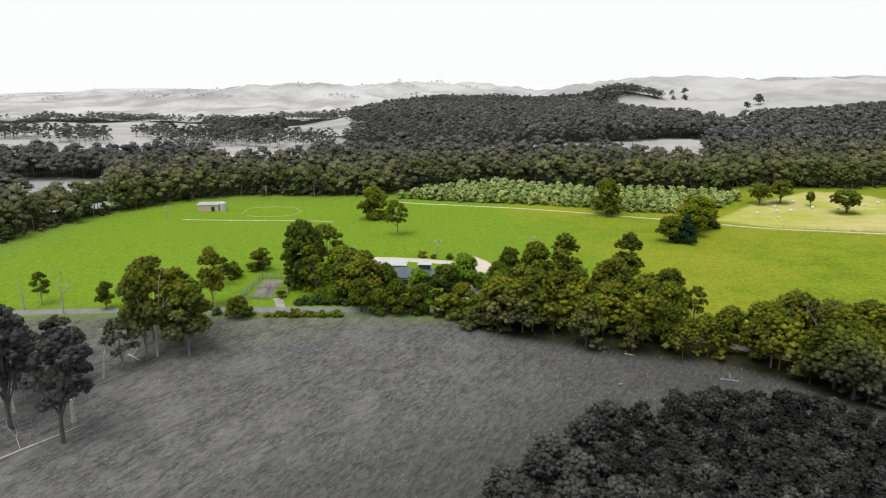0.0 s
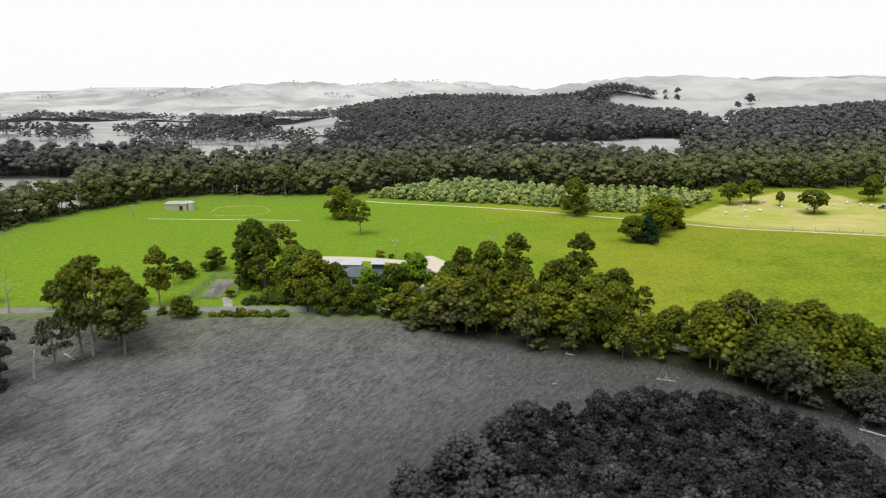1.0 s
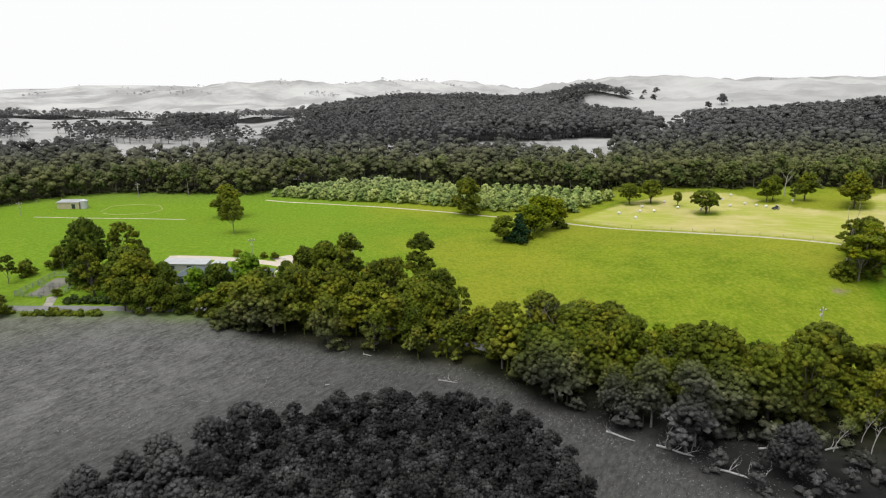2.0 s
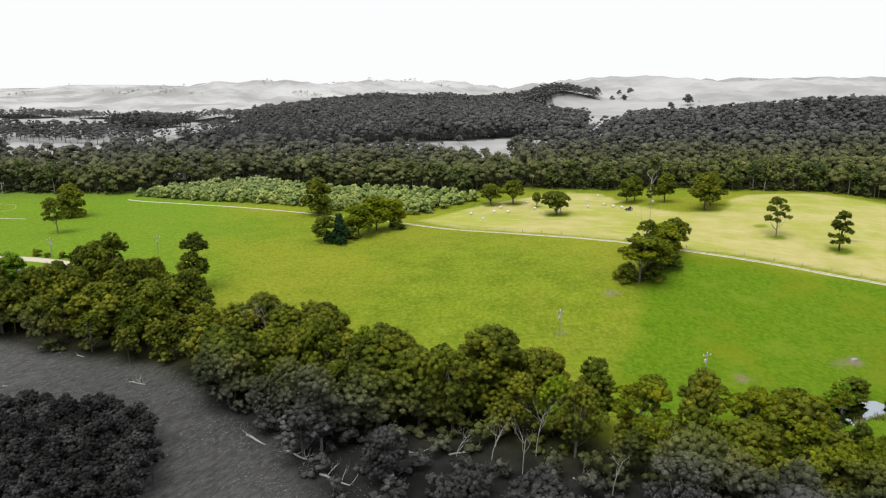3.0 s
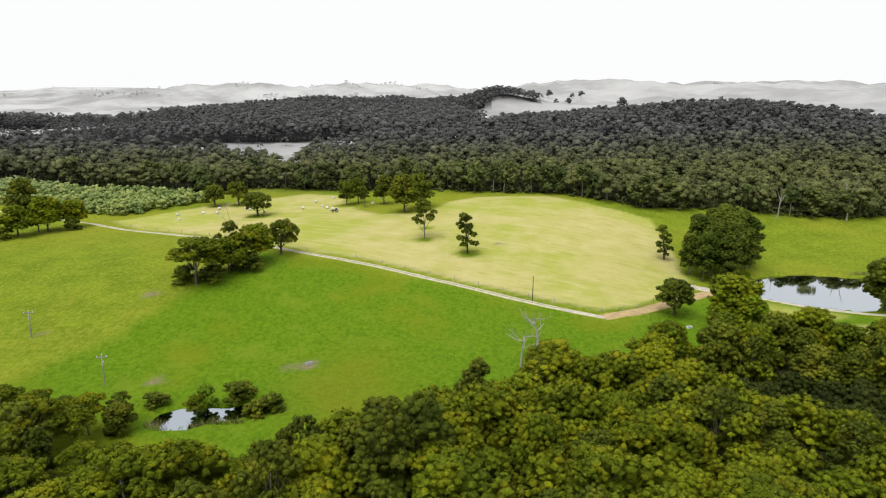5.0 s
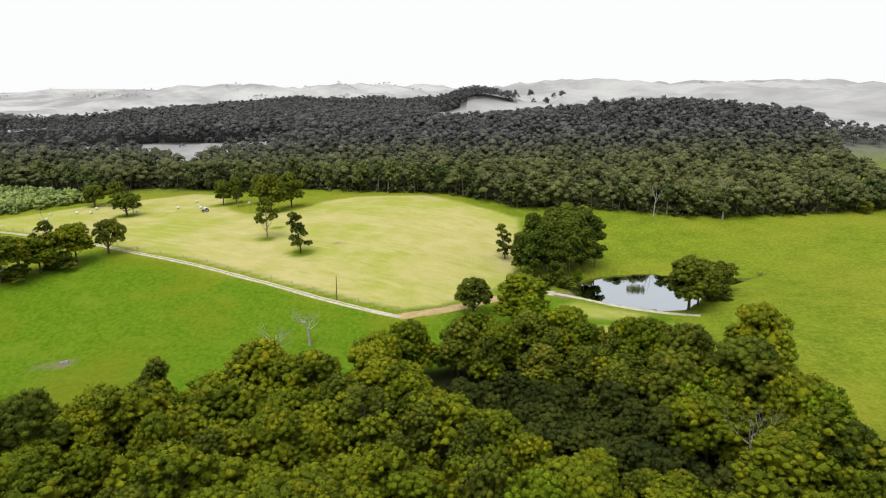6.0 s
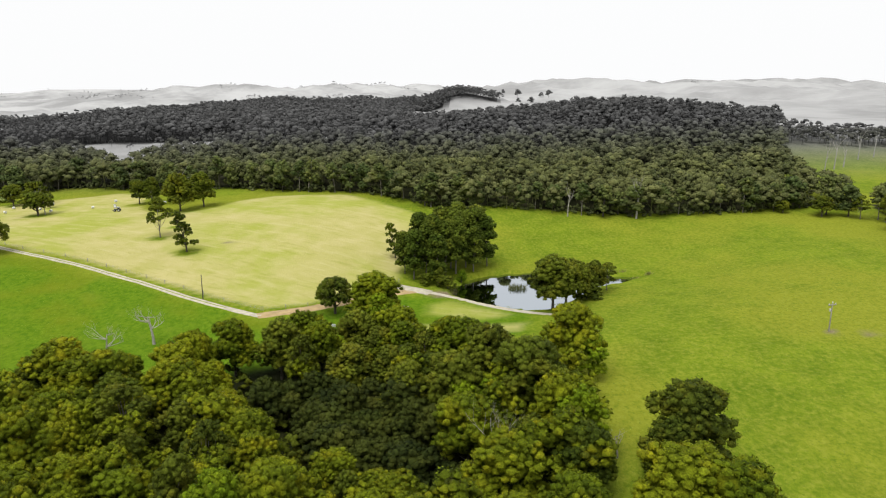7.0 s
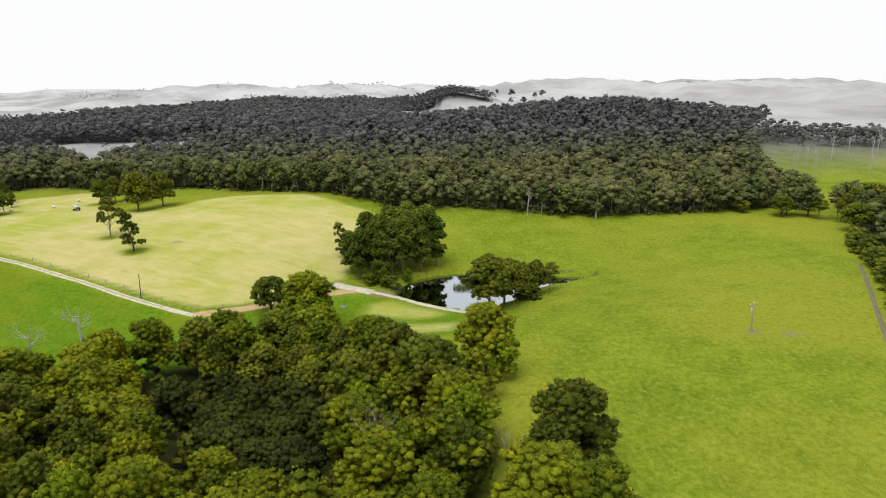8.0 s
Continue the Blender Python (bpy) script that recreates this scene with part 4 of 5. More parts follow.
# grey paddock's own trees
plant_all([(PADDOCK_GUM, -33.7, 54.3, 10.3, 1.0), (PADDOCK_GUM, -39.9, 56.8, 12.0, 0.9), (SPARSE, -41.5, 62, 8.4, 1.1), (PADDOCK_GUM, -44.5, 65, 8.0, 1.1), (PADDOCK_GUM, -39.5, 66.5, 7.6, 1.1), (SPARSE, -35.5, 69.9, 6.3, 0.9), (TALL_GUMS, -34.0, 72.7, 11.0, 0.8), (SPARSE, -35.6, 78.2, 10.8, 1.0), (TALL_GUMS, -29.5, 73.5, 9.0, 1.1), (GUMS, -31.5, 77, 7.6, 1.0), (TALL_GUMS, -32.5, 80, 8.6, 1.0), (GUMS, -49, 68, 8.5, 1.2), (GUMS, -54, 72, 8.5, 1.2)], 41)
# roadside and house garden
plant_all([(TALL_GUMS, -32.2, 90.2, 8.5, 0.8), (GUMS, -47, 89.9, 4.1, 0.8), (SPARSE, -57.4, 92.3, 5.0, 0.8), (BUSHES, -27.2, 86.6, 2.9, 1.0), (SPARSE, -29.0, 106.0, 4.2, 0.9), (SPARSE, -33.8, 99.5, 4.6, 0.8), (BUSHES, -33.0, 103, 2.4, 1.0), (BUSHES, -36.5, 92, 2.6, 1.1), (BUSHES, -30.5, 107.5, 3.0, 1.0)], 42)
plant_all([(ROUND, -21.2, 99.0, 10.2, 0.85), (LAYERED, -18.2, 94.3, 7.6, 0.95), (ROUND, -13.6, 94.2, 7.6, 1.05), (FRESH, -16.0, 101, 6.0, 1.0), (SPARSE, -18.5, 106, 8.3, 1.0), (GUMS, -16, 104.5, 5.2, 1.0), (ROUND, 0.2, 93.0, 5.8, 1.1), (LIMES, 3.0, 97.2, 6.0, 1.0), (LIMES, -3.6, 94.6, 4.4, 1.0), (BROAD, -11.6, 93.2, 7.2, 1.1), (ROUND, -8.4, 95.4, 5.0, 1.0), (GUMS, -11.3, 88.9, 4.8, 1.0), (ROUND, -8.7, 88.4, 3.8, 1.1), (BROAD, -6.2, 88.6, 5.0, 0.9), (ROUND, -3.4, 88.9, 4.0, 1.1), (GUMS, 2.6, 89.2, 4.4, 1.1), (BUSHES, 0.4, 87.6, 3.0, 1.2), (FRESH, 4.4, 87.6, 3.4, 1.1), (GUMS, 7.4, 87.6, 4.6, 1.0), (ROUND, 9.6, 88.6, 5.0, 0.9), (LIMES, 5.6, 99.6, 2.6, 1.1), (ROUND, 8.4, 100.4, 4.2, 1.0), (LIMES, 7.2, 101.5, 2.4, 1.2), (BUSHES, 12, 104, 3.0, 1.1), (GUMS, 10.5, 103.5, 5.6, 0.9), (GUMS, 14.5, 100.5, 7.4, 0.95), (TALL_GUMS, 28.6, 101.5, 9.0, 1.0), (TALL_GUMS, 18.5, 97.5, 9.5, 1.0), (BUSHES, 4, 84.6, 2.6, 1.3), (BUSHES, 7, 83.5, 2.2, 1.3)], 43)
# lone trees on the pasture
plant_all([(SPARSE, -9.0, 131.5, 7.2, 1.0), (BROAD, -15.4, 148.4, 7.4, 1.05), (BROAD, 38.1, 155.2, 8.3, 1.0), (PINES, 47.3, 128.2, 5.7, 1.0), (GUMS, 44.2, 128.6, 5.2, 1.2), (SUN_GUMS, 50.1, 134.0, 6.4, 1.2), (SUN_GUMS, 53.2, 139.0, 7.4, 1.15), (SUN_GUMS, 56.4, 143, 6.0, 1.2), (BUSHES, 49, 131.5, 2.5, 1.1), (BUSHES, 57.5, 141, 2.4, 1.1), (GUMS, 51.5, 138.5, 6.0, 1.0)], 44)
# the clump where the two pastures meet
plant_all([(UMBRELLA, 97.7, 102.6, 7.6, 1.5), (UMBRELLA, 99.6, 104.6, 6.6, 1.4), (BUSHES, 99.8, 103.8, 2.6, 1.3), (SUN_GUMS, 101.4, 107.0, 5.8, 1.2), (SUN_GUMS, 104.5, 112.0, 6.6, 1.15), (SPREAD, 107.2, 117.3, 6.2, 0.85), (SPARSE, 100.6, 110.5, 7.6, 0.85), (BUSHES, 96, 102.8, 2.6, 1.3), (BUSHES, 103.5, 108.5, 2.8, 1.4), (UMBRELLA, 103.0, 110, 6.2, 1.2)], 45)
# trees standing in the hay
plant_all([(SPREAD, 78.7, 165.8, 5.4, 0.95), (SPREAD, 84.3, 166.8, 6.1, 0.85), (SPREAD, 89.7, 162.9, 3.7, 0.55), (SPREAD, 92.9, 153.1, 5.5, 1.15), (GUMS, 111.5, 163.4, 6.0, 1.0), (SPARSE, 116.3, 159.8, 5.2, 0.7), (GUMS, 114.0, 165.5, 6.2, 0.9), (GUMS, 126.2, 152.3, 8.6, 1.05), (GUMS, 129.5, 157.5, 8.0, 1.0), (SPARSE, 131.7, 129.5, 7.8, 0.9), (LAYERED, 139.8, 122.1, 7.6, 0.95), (GUMS, 120.5, 163, 7.0, 1.0)], 46)
# the dam's grove and bank trees
plant_all([(GROVE, 181.2, 118.4, 8.8, 1.0), (GROVE, 183.2, 120.6, 10.0, 1.0), (GROVE, 185.4, 117.8, 8.6, 1.0), (GROVE, 186.6, 121.6, 10.2, 1.0), (GROVE, 188.4, 123.4, 10.4, 1.0), (GROVE, 182.0, 124.2, 10.2, 1.0), (GROVE, 185.6, 126.4, 11.2, 1.0), (GROVE, 190.2, 127.4, 10.6, 1.0), (GROVE, 194.2, 129.4, 9.6, 1.0), (GROVE, 188.4, 130.2, 11.4, 1.0), (GROVE, 192.4, 132.4, 10.6, 1.0), (GROVE, 179.4, 120.8, 7.6, 1.0), (GUMS, 185.8, 115.8, 3.4, 0.9), (BUSHES, 187.2, 115.2, 2.2, 1.2), (FRESH, 189.4, 120.4, 2.8, 0.9), (GROVE, 191.6, 125.6, 8.6, 1.0), (BUSHES, 183.4, 116.6, 2.0, 1.2), (LAYERED, 177.0, 127.5, 6.8, 0.85), (GROVE, 184.0, 123, 10.4, 1.0), (GROVE, 187.4, 126.0, 11.0, 1.0), (GROVE, 191.6, 129.6, 10.8, 1.0)], 47)
plant_all([(GUMS, 203.4, 103.0, 8.4, 1.15), (GUMS, 205.8, 106.0, 7.2, 1.15), (GUMS, 208.6, 109.8, 5.8, 1.0), (GUMS, 211.4, 112.4, 5.6, 1.0), (SPARSE, 213.8, 114.6, 4.8, 1.0), (BUSHES, 209.4, 108.4, 2.6, 1.3), (SPREAD, 170.7, 100.9, 5.6, 1.0), (SUN_GUMS, 177.6, 95.6, 7.8, 1.3), (FRESH, 178.9, 93.3, 6.0, 1.1), (SUN_GUMS, 202.2, 76.5, 8.2, 1.05), (FRESH, 203.8, 74.5, 5.4, 1.0), (BROAD, 208.9, 56.2, 7.8, 1.2), (BROAD, 207.0, 54.2, 5.6, 1.0), (SUN_GUMS, 193.2, 51.8, 6.6, 1.25), (SUN_GUMS, 205.5, 47.5, 7.4, 1.3), (SUN_GUMS, 208.5, 45.8, 7.2, 1.2), (FRESH, 226, 43.5, 4.4, 1.0), (BROAD, 104.4, 63.6, 3.2, 1.2), (UMBRELLA, 101.5, 63.2, 4.4, 1.1), (UMBRELLA, 99.4, 60.6, 4.8, 1.1), (UMBRELLA, 96.4, 61.4, 5.2, 1.1), (UMBRELLA, 102.8, 59.4, 4.8, 1.1), (BROAD, 98.6, 64.4, 3.4, 1.1), (UMBRELLA, 93.4, 62.6, 5.2, 1.1), (BUSHES, 117.6, 69.4, 2.0, 1.3), (BUSHES, 114.4, 72.8, 1.5, 1.2), (LIMES, 110.6, 69.6, 3.4, 1.0), (UMBRELLA, 110.3, 68.2, 3.2, 1.0), (BUSHES, 113.4, 71.6, 2.2, 1.2), (SPARSE, 103.8, 65.4, 3.6, 1.1), (BUSHES, 116.6, 68.2, 1.8, 1.2), (BUSHES, 105.2, 70.4, 1.4, 1.6), (UMBRELLA, 106.5, 53, 4.4, 1.15), (UMBRELLA, 110, 52, 4.2, 1.15), (UMBRELLA, 114, 51.2, 4.4, 1.15), (UMBRELLA, 118, 51.2, 4.2, 1.15), (UMBRELLA, 122, 53.2, 4.6, 1.1), (UMBRELLA, 126, 56, 4.6, 1.1), (UMBRELLA, 108, 57, 2.6, 1.2), (UMBRELLA, 113, 56.4, 2.6, 1.2)], 48)


def wood_margin():
    """Taller gums with bare pale stems along the front of the far woodland."""
    rng = random.Random(51)
    line = [(-86, 122), (-81.5, 147), (-74.5, 160), (-67, 169), (-52, 176), (-20, 175.5), (-10, 182), (15, 194), (40, 186), (72, 180), (82, 188), (98, 186), (112, 184), (128, 184), (143, 178), (152, 175), (165, 174), (183, 162), (199, 165.5), (230, 163.5), (250, 164.5), (268, 169), (286, 174)]
    for (ax, ay), (bx, by) in zip(line, line[1:]):
        k = max(1, int(math.hypot(bx - ax, by - ay) / 4.2))
        for i in range(k):
            u = (i + rng.uniform(-0.3, 0.3)) / k
            x, y = ax + (bx - ax) * u, ay + (by - ay) * u + rng.uniform(-1.6, 1.6)
            if rng.random() < 0.45:
                STEMS.plant(x, y, rng.uniform(6.0, 8.6), rng=rng, wide=rng.uniform(0.9, 1.2))
            else:
                EDGE.plant(x, y, rng.uniform(5.4, 8.2), rng=rng, wide=rng.uniform(0.85, 1.2))
    for x, y, tall in ((283, 155, 6.5), (288, 161, 7), (279, 158, 5.5), (292, 152, 7), (272, 161, 5.0), (280, 146, 6), (296, 168, 7), (265, 165, 3.2)):
        rng.choice([SPREAD, GUMS, SPARSE]).plant(x, y, tall, rng=rng, label="spreading gum tree at the corner of the pasture")
    for x, y, tall in ((274, 163, 6.4), (278, 161, 7.2), (283, 158, 7.4), (287, 156, 7.0), (290, 151, 7.4), (293, 147, 7.2), (281, 168, 6.6), (288, 164, 7.4), (295, 158, 7.4), (284, 151, 5.4)):
        rng.choice([EDGE, STEMS, EDGE]).plant(x, y, tall, rng=rng, wide=1.1)
    for x, y in ((273, 131), (271.5, 126), (270, 121), (268.5, 116), (267, 111.5), (265.5, 107), (263.5, 102.5), (261.5, 98), (259, 92.5), (256.5, 87), (276, 137), (268, 105), (271, 113)):
        BUSHES.plant(x, y, rng.uniform(2.4, 3.8), rng=rng, wide=1.35, label="dense dark shrub along the pasture edge")


wood_margin()


# ---- dead trees, logs and fallen branches ----
def dead_branches(rng, base, way, length, radius, depth, out):
    """A crooked branch, and its forks."""
    pts, rad, p, d = [base], [radius], Vector(base), Vector(way).normalized()
    for i in range(4):
        d = (d + Vector((rng.uniform(-0.35, 0.35), rng.uniform(-0.35, 0.35), rng.uniform(-0.1, 0.3)))).normalized()
        p = p + d * length / 4
        pts.append(tuple(p))
        rad.append(radius * (1 - 0.2 * (i + 1)))
    s = Soup()
    tube(s, pts, rad, 5)
    out.append(s)
    if depth:
        for i in (2, 3, 4):
            turn = Vector((rng.uniform(-1, 1), rng.uniform(-1, 1), rng.uniform(0.0, 0.9)))
            dead_branches(rng, pts[i], d + turn, length * 0.55, rad[i] * 0.75, depth - 1, out)


def dead_tree(x, y, tall, seed, lean=(0, 0), spread=0.6, depth=2, arms=4, label="bleached dead tree with bare crooked branches", girth=0.13, rise=0.8):
    rng = random.Random(seed)
    ob = new("dead_tree")
    ob.matrix_basis = pose(x, y, ground_z(x, y) - 0.1)
    pts = [(lean[0] * k * k, lean[1] * k * k, tall * 0.7 * k) for k in (0, 0.3, 0.6, 0.85, 1.0)]
    s = Soup()
    tube(s, pts, [girth * 1.3, girth, girth * 0.8, girth * 0.6, girth * 0.4], 7)
    part("trunk", s, DEAD, ob)
    for i in range(arms):
        a = i * 2.3 + rng.random()
        k = 2 + i % 3
        found = []
        dead_branches(rng, pts[k], (math.cos(a) * spread, math.sin(a) * spread, rise), tall * 0.38, girth * 0.45, depth - 1, found)
        whole = Soup()
        for f in found:
            whole.add(*f.arrays())
        part("branch", whole, DEAD, ob)
    return tagged(ob, label, "dead tree", "dead trees")


dead_tree(-52.4, 88.6, 6.6, 1)
dead_tree(-59, 90.5, 4.6, 2, depth=1, arms=3)
dead_tree(-36.5, 67.5, 5.0, 3, (0.5, 0), depth=1, arms=3)
dead_tree(-34.8, 58.2, 3.4, 4, depth=1, arms=2, label="broken pale dead trunk standing in the paddock", girth=0.2)
dead_tree(-33.2, 73.5, 10.0, 5, (0.8, 0))
dead_tree(-41.5, 60.0, 8.5, 14, (0.4, 0.2))
dead_tree(148.7, 88.6, 5.4, 6, (-0.7, 0.2), 1.0, 4, 8, "grey dead tree with twisted bare limbs", 0.17, 0.15)
dead_tree(145.8, 82.1, 5.8, 7, (0.3, 0), 0.9, 4, 8, "pale dead tree with drooping limbs at the wood's edge", 0.13, 0.25)
dead_tree(43.6, 79.5, 7.4, 8, (0.6, 0), 0.8, 3, 7, girth=0.055)
dead_tree(46.1, 78.5, 7.8, 9, (-0.4, 0), 0.8, 3, 7, girth=0.055)
dead_tree(75.8, 57.2, 6.0, 10, (0.5, 0), 0.8, 3, 6, girth=0.045)
dead_tree(71.7, 56.5, 3.8, 11, (0.8, 0.2), 0.8, 3, 6, girth=0.045)
for i, (x, y, tall, lx) in enumerate(((74.2, 54.0, 5.0, 0.2), (81.3, 51.0, 4.6, 0.7), (56.1, 69.6, 5.6, 0.3), (54.1, 59.9, 2.2, 0.8), (68.5, 57.0, 3.2, 1.2), (63.0, 55.4, 2.6, -0.6), (72.2, 58.8, 3.4, 1.0), (58.4, 68.0, 5.2, -0.5))):
    dead_tree(x, y, tall, 80 + i, (lx, 0.1), 0.9, 3, 5, "slender bleached dead tree leaning among the gums", 0.04)
dead_tree(86.5, 54.5, 5.6, 22, (0.6, 0.1), 0.9, 3, 7, girth=0.045)
dead_tree(192.6, 55.6, 7.6, 12, (0.2, 0), 1.0, 3, 6, "bleached dead tree crown above the wood", 0.1)
dead_tree(200.8, 57.3, 3.2, 13, (0.4, 0), 0.9, 2, 4, girth=0.08)
dead_tree(203.4, 58.4, 3.0, 21, (-0.3, 0), 0.9, 2, 4, girth=0.08)
dead_tree(229.8, 161.2, 9.5, 15, (0.3, 0), 0.5, 2, 5, "pale bare gum tree against the dark woodland", 0.2)
dead_tree(214, 162, 7.5, 16, (0.3, 0), 0.4, 2, 4)
dead_tree(150, 175, 7.0, 17, (0.5, 0), 0.4, 2, 4)
dead_tree(119, 170, 7.6, 18, (0.3, 0), 0.4, 2, 4)
dead_tree(100.6, 110.8, 9.8, 19, (0.3, 0), 0.4, 2, 4, girth=0.1)
dead_tree(94, 154, 5.8, 20, (-0.4, 0), 0.5, 2, 4, girth=0.1)
for i, (x, y, tall) in enumerate(((300, 216, 9), (306, 222, 10), (311, 226, 8), (322, 238, 10), (330, 243, 9), (337, 241, 9), (344, 250, 10), (326, 222, 7))):
    dead_tree(x, y, tall, 60 + i, (0.3, 0), 0.35, 2, 4, "tall white dead gum in the far paddock", 0.16)


def log(ax, ay, bx, by, radius, seed, forks=3, label="weathered fallen log on the grass"):
    rng = random.Random(seed)
    ob = new("log")
    ob.matrix_basis = pose(ax, ay, ground_z(ax, ay) + radius * 0.7)
    d = Vector((bx - ax, by - ay, ground_z(bx, by) - ground_z(ax, ay)))
    s = Soup()
    pts = [tuple(d * k + Vector((0, 0.06 * math.sin(7 * k) * d.length * 0.3, 0))) for k in (0, 0.25, 0.5, 0.75, 1.0)]
    tube(s, pts, [radius, radius * 0.95, radius * 0.8, radius * 0.65, radius * 0.3], 7)
    part("stem", s, DEAD, ob)
    for i in range(forks):
        found = []
        dead_branches(rng, pts[1 + i % 4], (rng.uniform(-1, 1), rng.uniform(-1, 1), 0.35), d.length * 0.4, radius * 0.4, 1, found)
        whole = Soup()
        for f in found:
            whole.add(*f.arrays())
        part("branch", whole, DEAD, ob)
    return tagged(ob, label, "log", "fallen logs")


log(-37.6, 51.4, -33.6, 57.2, 0.13, 1, 2)
log(-36.8, 74, -34.6, 72.2, 0.14, 2, 2)
log(48.3, 60.6, 50.6, 58.7, 0.12, 3, 1)
log(52.4, 58.0, 55.2, 56.0, 0.12, 4, 6, "bleached fallen tree with splayed dead branches")
log(61.8, 57.5, 65.4, 57.7, 0.11, 5, 5, "bleached fallen tree with splayed dead branches")
log(67.8, 57.2, 70.4, 58.0, 0.1, 6, 4)
log(31.8, 71.9, 34.0, 71.3, 0.08, 7, 7, "heap of bleached dead branches in the paddock")
log(19.4, 69.0, 19.9, 69.2, 0.09, 8, 1, "pale broken stump in the grey paddock")
log(22.5, 78.4, 23.6, 78.0, 0.07, 9, 1)
log(56.6, 53.8, 59.4, 52.0, 0.12, 10, 5, "bleached fallen tree with splayed dead branches")
log(78.5, 53.5, 81.5, 52.0, 0.1, 11, 5)


# ---- power poles ----
POLE_WOOD = plain("weathered_pole_timber", (0.33, 0.31, 0.28), 0.85, vary=0.25, scale=3.0)
DARK_WOOD = plain("dark_pole_timber", (0.07, 0.06, 0.05), 0.85, vary=0.25, scale=3.0)
CERAMIC = plain("pale_insulator_ceramic", (0.7, 0.7, 0.68), 0.3, vary=0.05)


def power_pole(x, y, tall, turn=20, arm=True, mat=None, label="weathered timber power pole with a crossarm"):
    ob = new("power_pole")
    ob.matrix_basis = pose(x, y, ground_z(x, y) - 0.1, 0, 0, turn)
    s = Soup()
    tube(s, [(0, 0, 0), (0, 0, tall * 0.5), (0, 0, tall)], [0.075, 0.07, 0.055], 8)
    part("pole", s, mat or POLE_WOOD, ob)
    if arm:
        bm = bmesh.new()
        box(bm, -0.6, -0.05, tall - 0.35, 0.6, 0.05, tall - 0.24, 0.01)
        part("crossarm", bm, POLE_WOOD, ob)
        for k in (-0.5, 0.0, 0.5):
            bm = bmesh.new()
            z = tall - 0.24 if k else tall
            bmesh.ops.create_cone(bm, cap_ends=True, segments=8, radius1=0.07, radius2=0.04, depth=0.16, matrix=Matrix.Translation((k, 0, z + 0.08)))
            part("insulator", bm, CERAMIC, ob, "pale ceramic insulator")
        bm = bmesh.new()
        box(bm, -0.12, 0.08, tall - 1.2, 0.12, 0.3, tall - 0.85, 0.03)
        part("transformer", bm, CERAMIC, ob, "grey transformer box")
    return tagged(ob, label, "power pole", "power poles")


power_pole(82.5, 85.2, 3.8)
power_pole(97.6, 74.1, 3.9)
power_pole(234.9, 85.3, 3.8)
power_pole(-0.9, 115.0, 3.4)
power_pole(16.1, 118.5, 3.4)
power_pole(-45.3, 171.5, 3.6)
power_pole(-62.3, 149.7, 3.0)
power_pole(149.6, 103.7, 4.1, arm=False, mat=DARK_WOOD, label="dark bare timber pole beside the farm track")


# ---- fences ----
WIRE = plain("galvanised_fence_wire", (0.4, 0.4, 0.4), 0.4, 0.8, vary=0.1)


def wire_fence(line, gap, label, tall=0.65):
    ob = new("fence")
    ob.matrix_basis = pose(0, 0, 0)
    spots = []
    for (ax, ay), (bx, by) in zip(line, line[1:]):
        k = max(1, int(math.hypot(bx - ax, by - ay) / gap))
        spots += [(ax + (bx - ax) * i / k, ay + (by - ay) * i / k) for i in range(k)]
    spots.append(line[-1])
    s = Soup()
    tube(s, [(0, 0, -0.1), (0, 0, tall * 0.5), (0, 0, tall)], [0.05, 0.05, 0.045], 6)
    me = s.mesh("post", POLE_WOOD)
    tops = []
    for x, y in spots:
        z = ground_z(x, y)
        p = part("post", me, None, ob)
        p.matrix_basis = pose(x, y, z)
        tops.append((x, y, z))
    for k in (0.35, 0.62, 0.9):
        s = Soup()
        tube(s, [(x, y, z + tall * k) for x, y, z in tops], [0.008] * len(tops), 3)
        part("wire", s, WIRE, ob)
    return tagged(ob, label, "fence", "paddock fences")


wire_fence([(60, 149), (72.5, 141), (86.5, 132), (97.3, 126), (111, 120), (125, 115.8), (137.5, 110.8), (153, 103.4), (159.5, 100.8)], 4.0, "post and wire fence along the hay field")
wire_fence([(159.8, 100.8), (166, 103.4), (172, 108.6), (178.8, 116)], 3.0, "post and wire fence along the ochre track")
wire_fence([(-83, 120), (-77.5, 146), (-70.5, 159), (-63, 168)], 4.0, "post and wire fence under the western trees")


# ---- buildings ----
CREAM = plain("cream_corrugated_steel", (0.50, 0.46, 0.30), 0.5, 0.0, vary=0.08, scale=1.0)
ZINC = plain("pale_zinc_roofing", (0.62, 0.64, 0.66), 0.4, 0.3, vary=0.12, scale=0.8)
SLATE = plain("slate_blue_steel_roofing", (0.085, 0.115, 0.14), 0.45, 0.2, vary=0.15, scale=1.0)
CHARCOAL = plain("charcoal_wall_boards", (0.05, 0.055, 0.06), 0.7, vary=0.2, scale=2.0)
WHITEWALL = plain("white_painted_wall", (0.78, 0.78, 0.76), 0.6, vary=0.06, scale=1.0)
GREYWALL = plain("grey_rendered_wall", (0.35, 0.36, 0.36), 0.7, vary=0.1, scale=1.0)
FRAME = plain("dark_window_frame", (0.04, 0.04, 0.045), 0.4, vary=0.1)


def glass_material():
    m, n, l, p = material("window_glass")
    p.inputs["Base Color"].default_value = (0.02, 0.03, 0.035, 1)
    p.inputs["Roughness"].default_value = 0.05
    p.inputs["Specular IOR Level"].default_value = 0.8
    return m


GLASS = glass_material()


